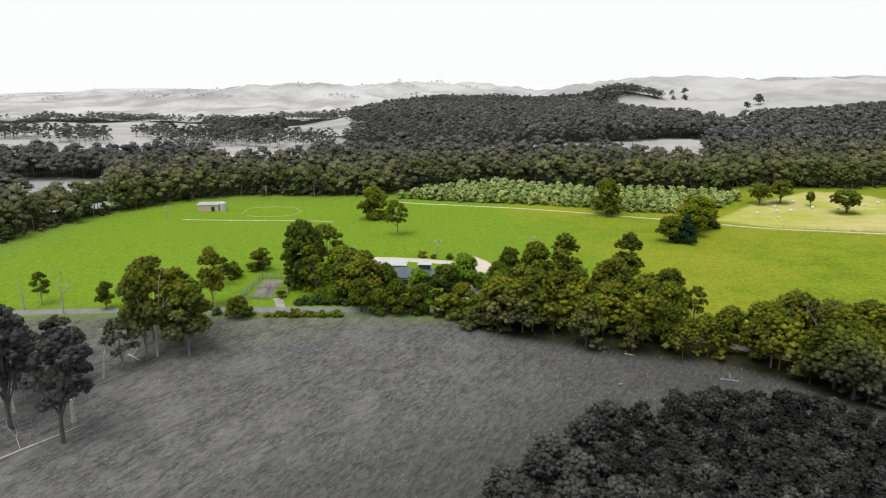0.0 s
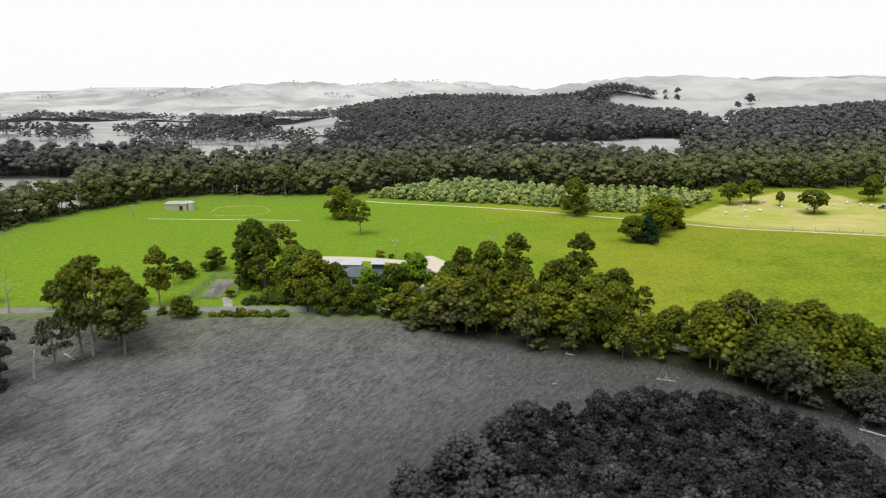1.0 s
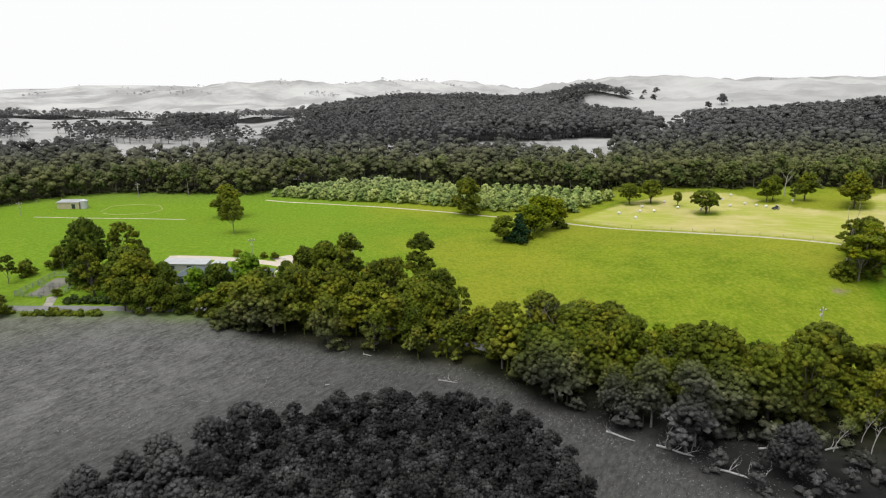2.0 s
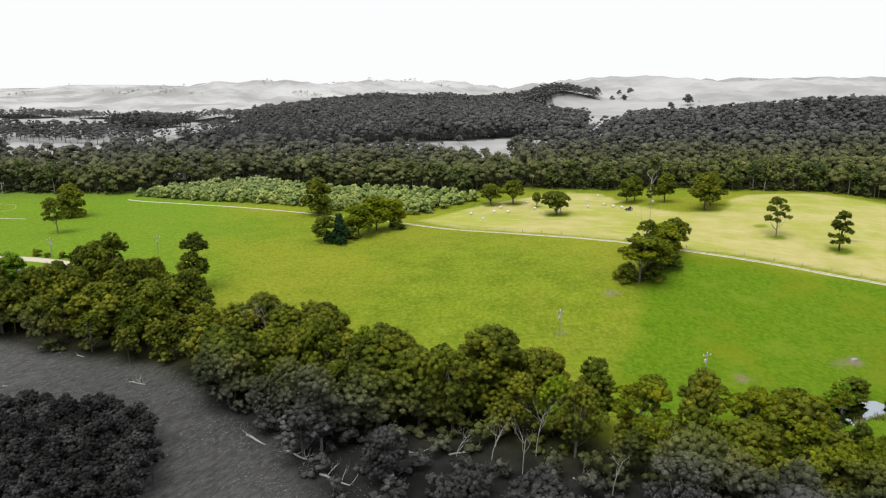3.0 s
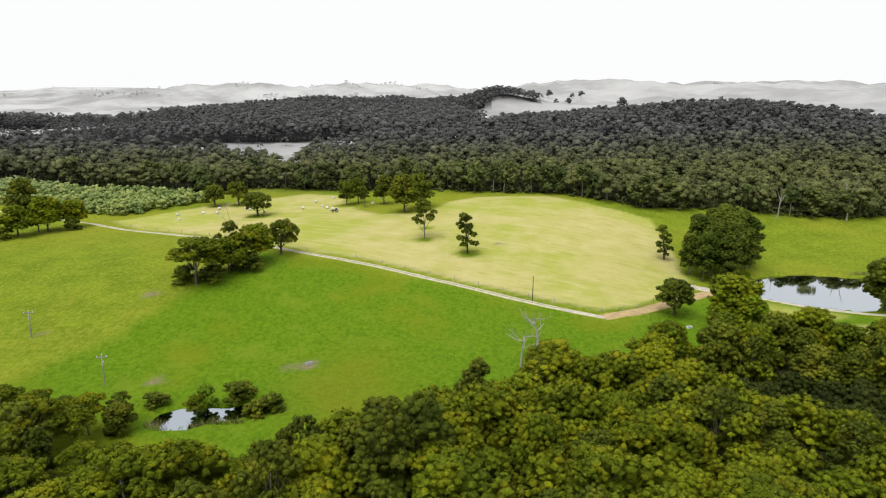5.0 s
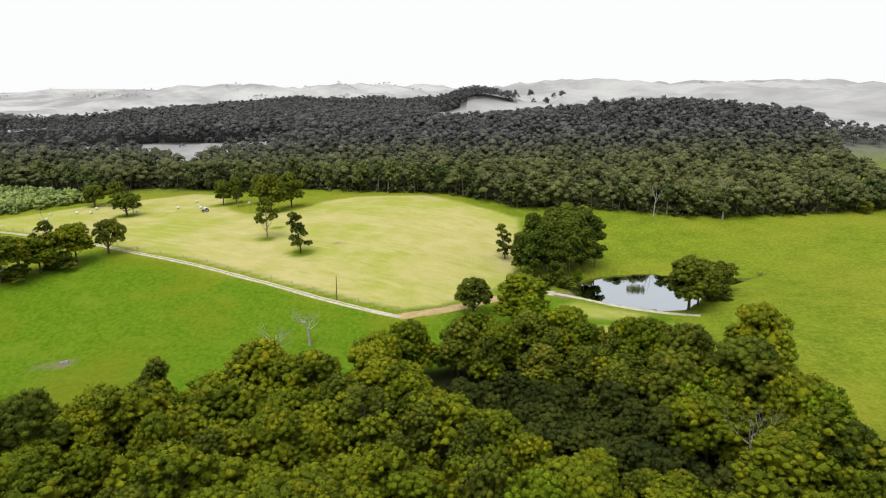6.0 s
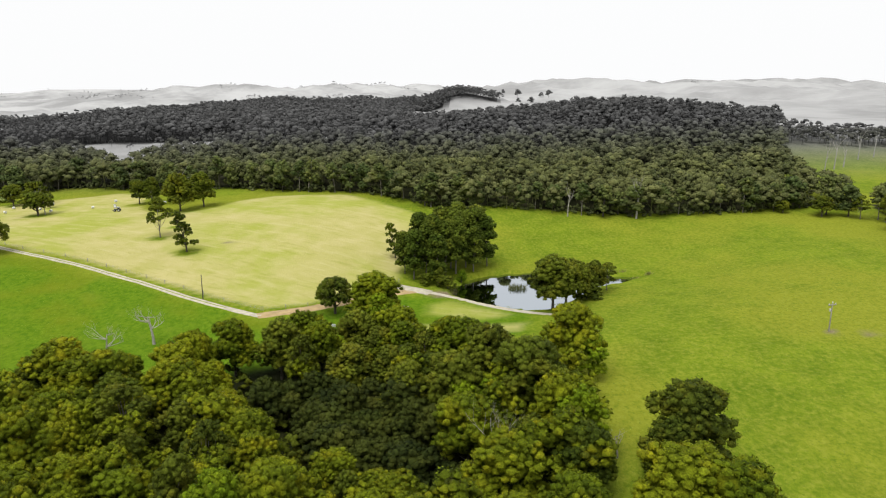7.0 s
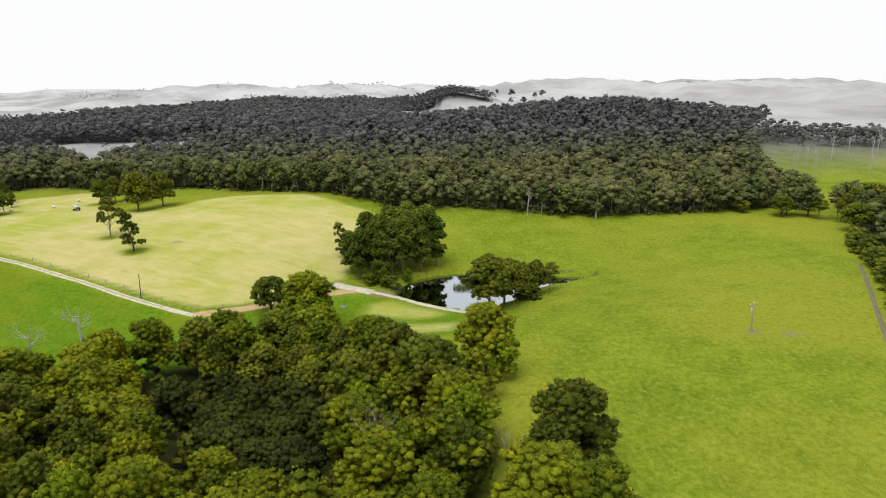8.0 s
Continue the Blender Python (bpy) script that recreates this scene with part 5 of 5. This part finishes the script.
def ribbed_roof(w, d, lo, hi, over=0.15, rib=0.35, thick=0.05):
    """A single-pitch folded sheet with standing ribs, low at the front, high at the back."""
    bm = bmesh.new()
    x0, x1, y0, y1 = -w / 2 - over, w / 2 + over, -d / 2 - over, d / 2 + over
    top = [(x0, thick)]
    x = x0 + rib / 2
    while x < x1 - 0.03:
        top += [(x - 0.02, thick), (x - 0.014, thick + 0.033), (x + 0.014, thick + 0.033), (x + 0.02, thick)]
        x += rib
    top.append((x1, thick))
    rows = [[(x, u) for x, u in top], [(x, 0.0) for x, u in top]]
    front = [[bm.verts.new((x, y0, lo + u)) for x, u in r] for r in rows]
    back = [[bm.verts.new((x, y1, hi + u)) for x, u in r] for r in rows]
    for i in range(len(top) - 1):
        bm.faces.new((front[0][i], front[0][i + 1], back[0][i + 1], back[0][i]))
        bm.faces.new((front[1][i + 1], front[1][i], back[1][i], back[1][i + 1]))
        bm.faces.new((front[1][i], front[1][i + 1], front[0][i + 1], front[0][i]))
        bm.faces.new((back[1][i + 1], back[1][i], back[0][i], back[0][i + 1]))
    for i, flip in ((0, 1), (-1, 0)):
        f = (front[1][i], front[0][i], back[0][i], back[1][i])
        bm.faces.new(f if flip else f[::-1])
    return bm


def hip_roof(w, d, base, rise, over=0.2):
    bm = bmesh.new()
    a, b = w / 2 + over, d / 2 + over
    r = max(0.1, a - b)
    v = [bm.verts.new(p) for p in ((-a, -b, base), (a, -b, base), (a, b, base), (-a, b, base), (-r, 0, base + rise), (r, 0, base + rise))]
    for f in ((0, 1, 5, 4), (1, 2, 5), (2, 3, 4, 5), (3, 0, 4), (3, 2, 1, 0)):
        bm.faces.new([v[i] for i in f])
    return bm


def window(parent, x, y, z, w, h, turn=0):
    bm = bmesh.new()
    box(bm, -w / 2, -0.05, -h / 2, w / 2, 0.03, h / 2, 0.01)
    ob = part("window", bm, FRAME, parent)
    ob.matrix_basis = pose(x, y, z, 0, 0, turn)
    bm = bmesh.new()
    box(bm, -w / 2 + 0.06, -0.065, -h / 2 + 0.06, w / 2 - 0.06, -0.054, h / 2 - 0.06)
    pane = part("pane", bm, GLASS, ob)
    return ob


def flat_building(name, x, y, turn, w, d, lo, hi, wall, roof, label, category, openings=()):
    ob = new(name)
    z = min(ground_z(x + a * w / 2, y + b * d / 2) for a in (-1, 1) for b in (-1, 1))
    ob.matrix_basis = pose(x, y, z, 0, 0, turn)
    bm = bmesh.new()
    v = [bm.verts.new(p) for p in ((-w / 2, -d / 2, -0.1), (w / 2, -d / 2, -0.1), (w / 2, d / 2, -0.1), (-w / 2, d / 2, -0.1), (-w / 2, -d / 2, lo), (w / 2, -d / 2, lo), (w / 2, d / 2, hi), (-w / 2, d / 2, hi))]
    for f in ((0, 1, 5, 4), (1, 2, 6, 5), (2, 3, 7, 6), (3, 0, 4, 7), (4, 5, 6, 7), (3, 2, 1, 0)):
        bm.faces.new([v[i] for i in f])
    part("wall", bm, wall, ob)
    part("roof", ribbed_roof(w, d, lo + 0.01, hi + 0.01), roof, ob)
    for wx, wz, ww, wh in openings:
        window(ob, wx, -d / 2, wz, ww, wh)
    return tagged(ob, label, category)


def gable_building(name, x, y, turn, w, d, eave, rise, wall, roof, label, category, openings=()):
    ob = new(name)
    ob.matrix_basis = pose(x, y, ground_z(x, y), 0, 0, turn)
    bm = bmesh.new()
    box(bm, -w / 2, -d / 2, -0.3, w / 2, d / 2, eave)
    part("wall", bm, wall, ob)
    bm = bmesh.new()
    o = 0.15
    v = [bm.verts.new(p) for p in ((-w / 2 - o, -d / 2 - o, eave), (w / 2 + o, -d / 2 - o, eave), (w / 2 + o, d / 2 + o, eave), (-w / 2 - o, d / 2 + o, eave), (-w / 2 - o, 0, eave + rise), (w / 2 + o, 0, eave + rise))]
    for f in ((0, 1, 5, 4), (2, 3, 4, 5), (1, 2, 5), (3, 0, 4), (3, 2, 1, 0)):
        bm.faces.new([v[i] for i in f])
    part("roof", bm, roof, ob)
    for wx, wz, ww, wh in openings:
        window(ob, wx, -d / 2, wz, ww, wh)
    return tagged(ob, label, category)


def house():
    ob = new("house")
    ob.matrix_basis = pose(-4.2, 101.2, ground_z(-4.2, 101.2), 0, 0, -4)
    bm = bmesh.new()
    box(bm, -4.2, -1.9, -0.4, 0.4, 2.6, 1.5)
    part("wall", bm, GREYWALL, ob)
    bm = bmesh.new()
    box(bm, 0.4, -1.2, -0.4, 5.2, 2.4, 1.35)
    part("wall", bm, CHARCOAL, ob)
    roof = part("roof", hip_roof(4.6, 4.5, 1.5, 1.05), SLATE, ob)
    roof.matrix_basis = pose(-1.9, 0.35, 0)
    flat = part("roof", ribbed_roof(4.8, 3.6, 1.4, 1.75, 0.25), SLATE, ob)
    flat.matrix_basis = pose(2.8, 0.6, 0)
    bm = bmesh.new()
    box(bm, 0.2, 2.1, 1.5, 2.0, 3.6, 2.5)
    tower = part("clerestory", bm, CHARCOAL, ob, "dark glazed clerestory box")
    cap = part("cap", ribbed_roof(1.8, 1.5, 2.5, 2.62, 0.2), ZINC, tower)
    cap.matrix_basis = pose(1.1, 2.85, 0)
    for x in (0.5, 1.1, 1.7):
        bm = bmesh.new()
        box(bm, x - 0.24, 2.075, 1.9, x + 0.24, 2.092, 2.42)
        part("pane", bm, GLASS, tower)
    for x, y, w in ((-3.3, -1.9, 1.0), (-1.6, -1.9, 1.2), (1.6, -1.2, 1.4), (3.6, -1.2, 1.2)):
        window(ob, x, y, 0.75, w, 0.75)
    bm = bmesh.new()
    box(bm, -0.5, -1.97, -0.05, 0.1, -1.905, 1.15, 0.01)
    part("door", bm, FRAME, ob)
    return tagged(ob, "low homestead with slate blue steel roofs and clerestory", "house")


house()
flat_building("long_shed", -9.6, 107.6, -2, 7.2, 2.6, 1.25, 1.5, GREYWALL, ZINC, "long low shed with a pale zinc roof", "shed", ((-2, 0.7, 1.0, 0.6), (1, 0.7, 1.0, 0.6)))
flat_building("garage", 4.3, 103.6, 3, 2.2, 2.6, 1.2, 1.45, CHARCOAL, SLATE, "small dark garage beside the gravel yard", "garage", ((0, 0.55, 1.5, 0.9),))
flat_building("farm_shed", -55.6, 158.6, 4, 5.0, 3.2, 1.55, 1.75, CREAM, ZINC, "cream corrugated farm shed with a pale roof", "shed", ((1.2, 0.6, 0.8, 1.1),))
gable_building("hut", 16.4, 191.5, 10, 2.8, 2.0, 1.2, 0.5, CREAM, ZINC, "small cream hut at the edge of the woodland", "hut", ((0, 0.6, 0.6, 0.5),))
gable_building("cottage", -9, 196, -8, 3.4, 2.4, 1.4, 0.7, WHITEWALL, ZINC, "small white cottage among the trees", "cottage", ((-0.8, 0.7, 0.6, 0.5), (0.8, 0.7, 0.6, 0.5)))
gable_building("farmhouse", -56, 226, 6, 6.0, 3.2, 1.8, 1.0, WHITEWALL, ZINC, "white farmhouse on a distant paddock", "house", ((-1.6, 0.9, 0.9, 0.7), (1.6, 0.9, 0.9, 0.7)))
for x, y, w in ((-163, 292, 5.5), (-150, 375, 7), (-139, 378, 5), (-122, 382, 6), (-176, 300, 4), (158, 493, 7), (149, 500, 5), (-125, 620, 8)):
    gable_building("farm_building", x, y, 4, w, 3.0, 1.2, 0.7, WHITEWALL, ZINC, "pale farm building on the distant plain", "farm building", ((-w / 4, 0.6, 0.7, 0.6), (w / 4, 0.6, 0.7, 0.6)))


def water_tank(x, y, r, tall):
    ob = new("water_tank")
    ob.matrix_basis = pose(x, y, ground_z(x, y) - 0.05)
    bm = Soup()
    tube(bm, [(0, 0, tall * k / 18) for k in range(19)], [r * (1.0 if k % 2 else 0.97) for k in range(19)], 24)
    part("tank", bm, ZINC, ob)
    bm = bmesh.new()
    bmesh.ops.create_cone(bm, cap_ends=True, segments=24, radius1=r * 1.05, radius2=0.08, depth=0.35, matrix=Matrix.Translation((0, 0, tall + 0.175)))
    part("roof", bm, ZINC, ob)
    return tagged(ob, "galvanised corrugated water tank with conical roof", "water tank")


water_tank(-52.2, 158.0, 0.85, 1.9)

GRAVEL = plain("pinkish_yard_gravel", (0.60, 0.53, 0.44), 0.95, vary=0.12, scale=1.5, bump=0.2)
ribbon("driveway", [(-15, 113.6), (-7, 113.8), (1, 112.6), (6, 110.8)], 3.0, GRAVEL, "pale pinkish gravel driveway behind the homestead", "driveway")
ribbon("driveway", [(4.0, 115.6), (6.6, 112), (6.8, 107.5), (5.4, 102.5), (3.6, 97.5), (1.4, 93), (0, 90)], 4.6, GRAVEL, "pale pinkish gravel yard beside the homestead", "driveway", 0.06)
DRY_GRASS = plain("worn_dry_grass", (0.33, 0.36, 0.12), 0.9, vary=0.4, scale=1.2)
ribbon("track", [(-46.5, 154), (-47, 160.5), (-42, 162.4), (-36, 162), (-33, 156.5), (-34.5, 151.5), (-41, 150), (-45, 152)], 0.28, DRY_GRASS, "faint worn ring in the pasture", "track", 0.05)
ribbon("driveway", [(-22.7, 90), (-23.2, 92), (-24.2, 94)], 1.8, plain("grey_drive_gravel", (0.34, 0.32, 0.28), 0.95, vary=0.25, scale=1.5), "short gravel drive to the stockyard", "driveway")
ribbon("track", [(266, 118), (262.8, 110.7), (257.5, 99.2), (250, 83)], 0.9, plain("dark_trodden_earth", (0.16, 0.14, 0.08), 0.95), "worn brown stock track along the pasture edge", "track")
ribbon("track", [(-58, 147.5), (-48, 146.6), (-36, 146), (-24, 146)], 0.45, TRACK_DIRT, "faint worn line across the pasture", "track")


# ---- stockyard by the road ----
RAIL = plain("grey_green_yard_rails", (0.22, 0.25, 0.23), 0.6, 0.2, vary=0.2)


def stockyard():
    ob = new("stockyard")
    ob.matrix_basis = pose(0, 0, 0)
    corners = [(-29.4, 93.8), (-28.5, 102.6), (-24.2, 102.6), (-22.9, 95.2), (-25.4, 93.2), (-29.4, 93.8)]
    inner = [[(-28.2, 98), (-23.8, 98)], [(-26, 93.8), (-26, 98)]]
    s = Soup()
    tube(s, [(0, 0, -0.1), (0, 0, 0.95)], [0.05, 0.05], 6)
    post = s.mesh("post", RAIL)
    for line in [corners] + inner:
        for (ax, ay), (bx, by) in zip(line, line[1:]):
            k = max(1, int(math.hypot(bx - ax, by - ay) / 1.2))
            for i in range(k):
                x, y = ax + (bx - ax) * i / k, ay + (by - ay) * i / k
                p = part("post", post, None, ob)
                p.matrix_basis = pose(x, y, ground_z(x, y))
            for h in (0.25, 0.45, 0.65, 0.85):
                s = Soup()
                tube(s, [(ax, ay, ground_z(ax, ay) + h), (bx, by, ground_z(bx, by) + h)], [0.03, 0.03], 4)
                part("rail", s, RAIL, ob)
    return tagged(ob, "steel-railed stockyard with inner pens beside the road", "stockyard")


stockyard()
tagged(ribbon("yard_floor", [(-26.6, 94.3), (-26.6, 102)], 4.0, plain("trodden_yard_dirt", (0.21, 0.20, 0.165), 0.95, vary=0.3, scale=1.5), "grey trodden dirt floor of the stockyard", "yard"), "", "")

HEDGE = foliage("clipped_hedge_leaves", (0.018, 0.035, 0.008), (0.04, 0.065, 0.015), (0.06, 0.08, 0.02))


def hedge(ax, ay, bx, by, tall, deep, label, mat):
    s, rng = Soup(), np.random.default_rng(int(ax * 10) % 97 + 3)
    n = int(math.hypot(bx - ax, by - ay) / 0.45)
    for i in range(n):
        u = (i + 0.5) / n
        x, y = ax + (bx - ax) * u, ay + (by - ay) * u
        for h in (0.25, 0.7):
            clump(s, rng, np.array([x + rng.normal() * 0.12, y + rng.normal() * 0.22, ground_z(x, y) + tall * h * rng.uniform(0.6, 1.25)]), deep * rng.uniform(0.34, 0.6), 1, 22, 0.09)
    ob = new("hedge", s.mesh("hedge", mat, True))
    return tagged(ob, label, "hedge")


hedge(-20.8, 91.2, -12.2, 91.6, 1.3, 1.2, "clipped dark green hedge along the garden front", HEDGE)
hedge(-24, 86.6, -13.5, 87.0, 0.7, 1.0, "low scrubby roadside growth of grey-green shrubs", GUM)
hedge(-44, 86.8, -34, 86.6, 0.7, 0.9, "low scrubby roadside growth of grey-green shrubs", GUM)
for x, y, tall in ((-3.6, 115.4, 1.2), (-1.6, 114.9, 0.8), (1.2, 114.6, 1.0), (3.2, 114.4, 1.2), (-23.6, 94.2, 1.1), (-30.8, 87.2, 1.0), (-20, 87, 1.1)):
    BUSHES.plant(x, y, tall, rng=random.Random(int(x * 7 + 300)), wide=1.1, label="small rounded garden shrub")


# ---- hay bales, tractor and yard things ----
WRAP = plain("white_bale_wrap", (0.82, 0.83, 0.82), 0.35, vary=0.06, scale=3.0)


def bale_mesh():
    bm = bmesh.new()
    bmesh.ops.create_cone(bm, cap_ends=True, segments=18, radius1=0.3, radius2=0.3, depth=0.56)
    bmesh.ops.bevel(bm, geom=[e for e in bm.edges if len(e.link_faces) == 2 and any(len(f.verts) > 4 for f in e.link_faces)], offset=0.06, segments=2, affect="EDGES")
    me = bpy.data.meshes.new("hay_bale")
    bm.to_mesh(me)
    bm.free()
    me.materials.append(WRAP)
    return me


BALE = bale_mesh()
for i, (x, y) in enumerate(((76, 150.2), (82.3, 157.3), (80.9, 162.5), (105.9, 162.4), (107.4, 159.8), (117.8, 163.3), (87.8, 167.1), (78.9, 157.4), (93.3, 157.3), (88.9, 160.3), (101.5, 160.6), (106.7, 172.7), (109, 158.2), (103, 168.5), (73.6, 155.5))):
    b = new("hay_bale", BALE)
    b.matrix_basis = pose(x, y, ground_z(x, y) + 0.28, 90, 0, (i * 67) % 180)
    tagged(b, "white plastic-wrapped round hay bale on mown hay", "hay bale", "hay bales")

TRACTOR_RED = plain("dark_tractor_paint", (0.05, 0.06, 0.09), 0.4, vary=0.1)
RUBBER = plain("black_rubber", (0.02, 0.02, 0.02), 0.8, vary=0.1)


def tractor(x, y, turn):
    ob = new("tractor")
    ob.matrix_basis = pose(x, y, ground_z(x, y) - 0.02, 0, 0, turn) @ Matrix.Diagonal((0.7, 0.7, 0.7, 1))
    bm = bmesh.new()
    box(bm, 0.0, -0.22, 0.45, 1.1, 0.22, 0.85, 0.05)
    part("bonnet", bm, TRACTOR_RED, ob)
    bm = bmesh.new()
    box(bm, -0.65, -0.36, 0.5, 0.05, 0.36, 0.9, 0.04)
    part("body", bm, TRACTOR_RED, ob)
    bm = bmesh.new()
    box(bm, -0.6, -0.36, 0.904, 0.02, 0.36, 1.4, 0.03)
    cab = part("cab", bm, GLASS, ob)
    bm = bmesh.new()
    box(bm, -0.68, -0.42, 1.404, 0.1, 0.42, 1.48, 0.03)
    part("roof", bm, WRAP, cab, "white cab roof")
    for wx, wy, r, w in ((-0.4, -0.5, 0.5, 0.24), (-0.4, 0.5, 0.5, 0.24), (0.85, -0.4, 0.33, 0.18), (0.85, 0.4, 0.33, 0.18)):
        bm = bmesh.new()
        bmesh.ops.create_cone(bm, cap_ends=True, segments=20, radius1=r, radius2=r, depth=w, matrix=pose(wx, wy, r, 90))
        wheel = part("wheel", bm, RUBBER, ob)
        bm = bmesh.new()
        bmesh.ops.create_cone(bm, cap_ends=True, segments=14, radius1=r * 0.5, radius2=r * 0.45, depth=w + 0.03, matrix=pose(wx, wy, r, 90))
        part("rim", bm, ZINC, wheel)
    for k in (-0.28, 0.28):
        bm = bmesh.new()
        box(bm, 0.9, k - 0.04, 0.4, 1.7, k + 0.04, 0.5, 0.01)
        part("loader_arm", bm, TRACTOR_RED, ob)
    return tagged(ob, "dark blue tractor with glazed cab and white roof", "tractor")


tractor(110.1, 155.6, 195)


def trough(x, y, turn, mat, label):
    ob = new("water_trough")
    ob.matrix_basis = pose(x, y, ground_z(x, y) - 0.02, 0, 0, turn) @ Matrix.Diagonal((0.75, 0.75, 0.75, 1))
    bm = bmesh.new()
    box(bm, -0.55, -0.3, 0, 0.55, 0.3, 0.08)
    for a, b, c, d in ((-0.55, -0.3, 0.55, -0.23), (-0.55, 0.23, 0.55, 0.3), (-0.55, -0.226, -0.48, 0.226), (0.48, -0.226, 0.55, 0.226)):
        box(bm, a, b, 0.084, c, d, 0.4)
    part("basin", bm, mat, ob)
    bm = bmesh.new()
    box(bm, -0.475, -0.225, 0.09, 0.475, 0.225, 0.3)
    part("water", bm, WATER, ob)
    return tagged(ob, label, "water trough")


trough(171.3, 95.8, 20, WRAP, "pale concrete water trough on the grass")
trough(181.0, 104.1, -10, ZINC, "grey steel water trough by the dam track")
trough(119.4, 81.6, 35, ZINC, "grey water trough in trodden mud")
trough(4.8, 113.9, 5, WRAP, "pale blue-white tub beside the gravel yard")


# ---- reeds in the dam ----
REED = foliage("dry_reed_leaves", (0.16, 0.17, 0.06), (0.26, 0.26, 0.10), (0.33, 0.31, 0.14))


def reeds(name, spots, number, tall, label, mat, seed):
    rng = np.random.default_rng(seed)
    V, Q = [], []
    for cx, cy, rx, ry in spots:
        for _ in range(number):
            a, r = rng.uniform(0, 2 * math.pi), math.sqrt(rng.random())
            x, y = cx + rx * r * math.cos(a), cy + ry * r * math.sin(a)
            z, h, t, b = ground_z(x, y), tall * rng.uniform(0.6, 1.2), rng.uniform(0, math.pi), rng.normal(scale=0.12, size=2)
            c, s = math.cos(t) * 0.035, math.sin(t) * 0.035
            V += [(x - c, y - s, z), (x + c, y + s, z), (x + c * 0.3 + b[0], y + s * 0.3 + b[1], z + h), (x - c * 0.3 + b[0], y - s * 0.3 + b[1], z + h)]
            Q.append([len(V) - 4, len(V) - 3, len(V) - 2, len(V) - 1])
    return tagged(new(name, raw_mesh(name, V, Q, None, mat, True)), label, "reeds", kind="stuff")


reeds("reeds", [(199.2, 117.8, 1.6, 1.0)], 500, 1.4, "island of dry reeds in the dam", REED, 71)
reeds("bank_reeds", [(222, 125, 2.2, 1.0), (216, 127.5, 4, 0.6), (107, 66, 1.2, 1.6), (113, 66.3, 3, 0.5), (188, 115.5, 0.8, 2)], 220, 0.6, "rough sedge along the water's edge", REED, 72)


# ---- tussocks ----
TUSSOCK = foliage("bleached_tussock_grass", (0.20, 0.205, 0.175), (0.30, 0.30, 0.26), (0.40, 0.40, 0.35))
GRASS = foliage("green_tussock_grass", (0.10, 0.19, 0.01), (0.22, 0.29, 0.03), (0.30, 0.33, 0.06))


def tussocks(name, x, y, size, label, mat, seed):
    """Tufts of three leaning blades each."""
    rng = np.random.default_rng(seed)
    n = len(x)
    z = height(x, y)
    root = np.stack([x, y, z - 0.03], 1)
    V, T = [], []
    for k in range(3):
        a = rng.uniform(0, 2 * math.pi, n)
        s = size * rng.uniform(0.5, 1.3, n)
        side = np.stack([np.cos(a), np.sin(a), np.zeros(n)], 1) * (s * 0.5)[:, None]
        tip = np.stack([rng.normal(scale=0.8, size=n), 0.7 + rng.normal(scale=0.6, size=n), np.full(n, 0.55)], 1) * (s * 0.9)[:, None]
        V.append(np.stack([root - side, root + side, root + tip], 1).reshape(-1, 3))
    v = np.concatenate(V)
    me = raw_mesh(name, v, None, np.arange(len(v)).reshape(-1, 3), mat, True)
    return tagged(new(name, me), label, "grass", kind="stuff")


def all_tussocks():
    rng = np.random.default_rng(81)
    x, y = rng.uniform(-62, 64, 60000), rng.uniform(40, 90, 60000)
    front = y + 0.5 * np.maximum(x - 8, 0)
    ok = (front < 89) & (rolling(x, y, 2.2, 3) + rng.normal(scale=0.5, size=len(x)) > 0.1)
    tussocks("paddock_tussocks", x[ok][:22000], y[ok][:22000], 0.11, "coarse bleached tussocks in the grey paddock", TUSSOCK, 82)
    x, y = rng.uniform(-70, 265, 150000), rng.uniform(40, 150, 150000)
    ok = (y + 0.5 * np.maximum(x - 8, 0) > 90) & ~inside(HAY, x, y) & ~inside(DAM, x, y) & ~inside(POOL, x, y) & ~inside(CREEK_WOOD, x, y)
    ok &= rolling(x, y, 4.0, 9) + rng.normal(scale=0.5, size=len(x)) > 0.3
    tussocks("pasture_tussocks", x[ok][:34000], y[ok][:34000], 0.15, "green and straw tufts across the pasture", GRASS, 83)


all_tussocks()
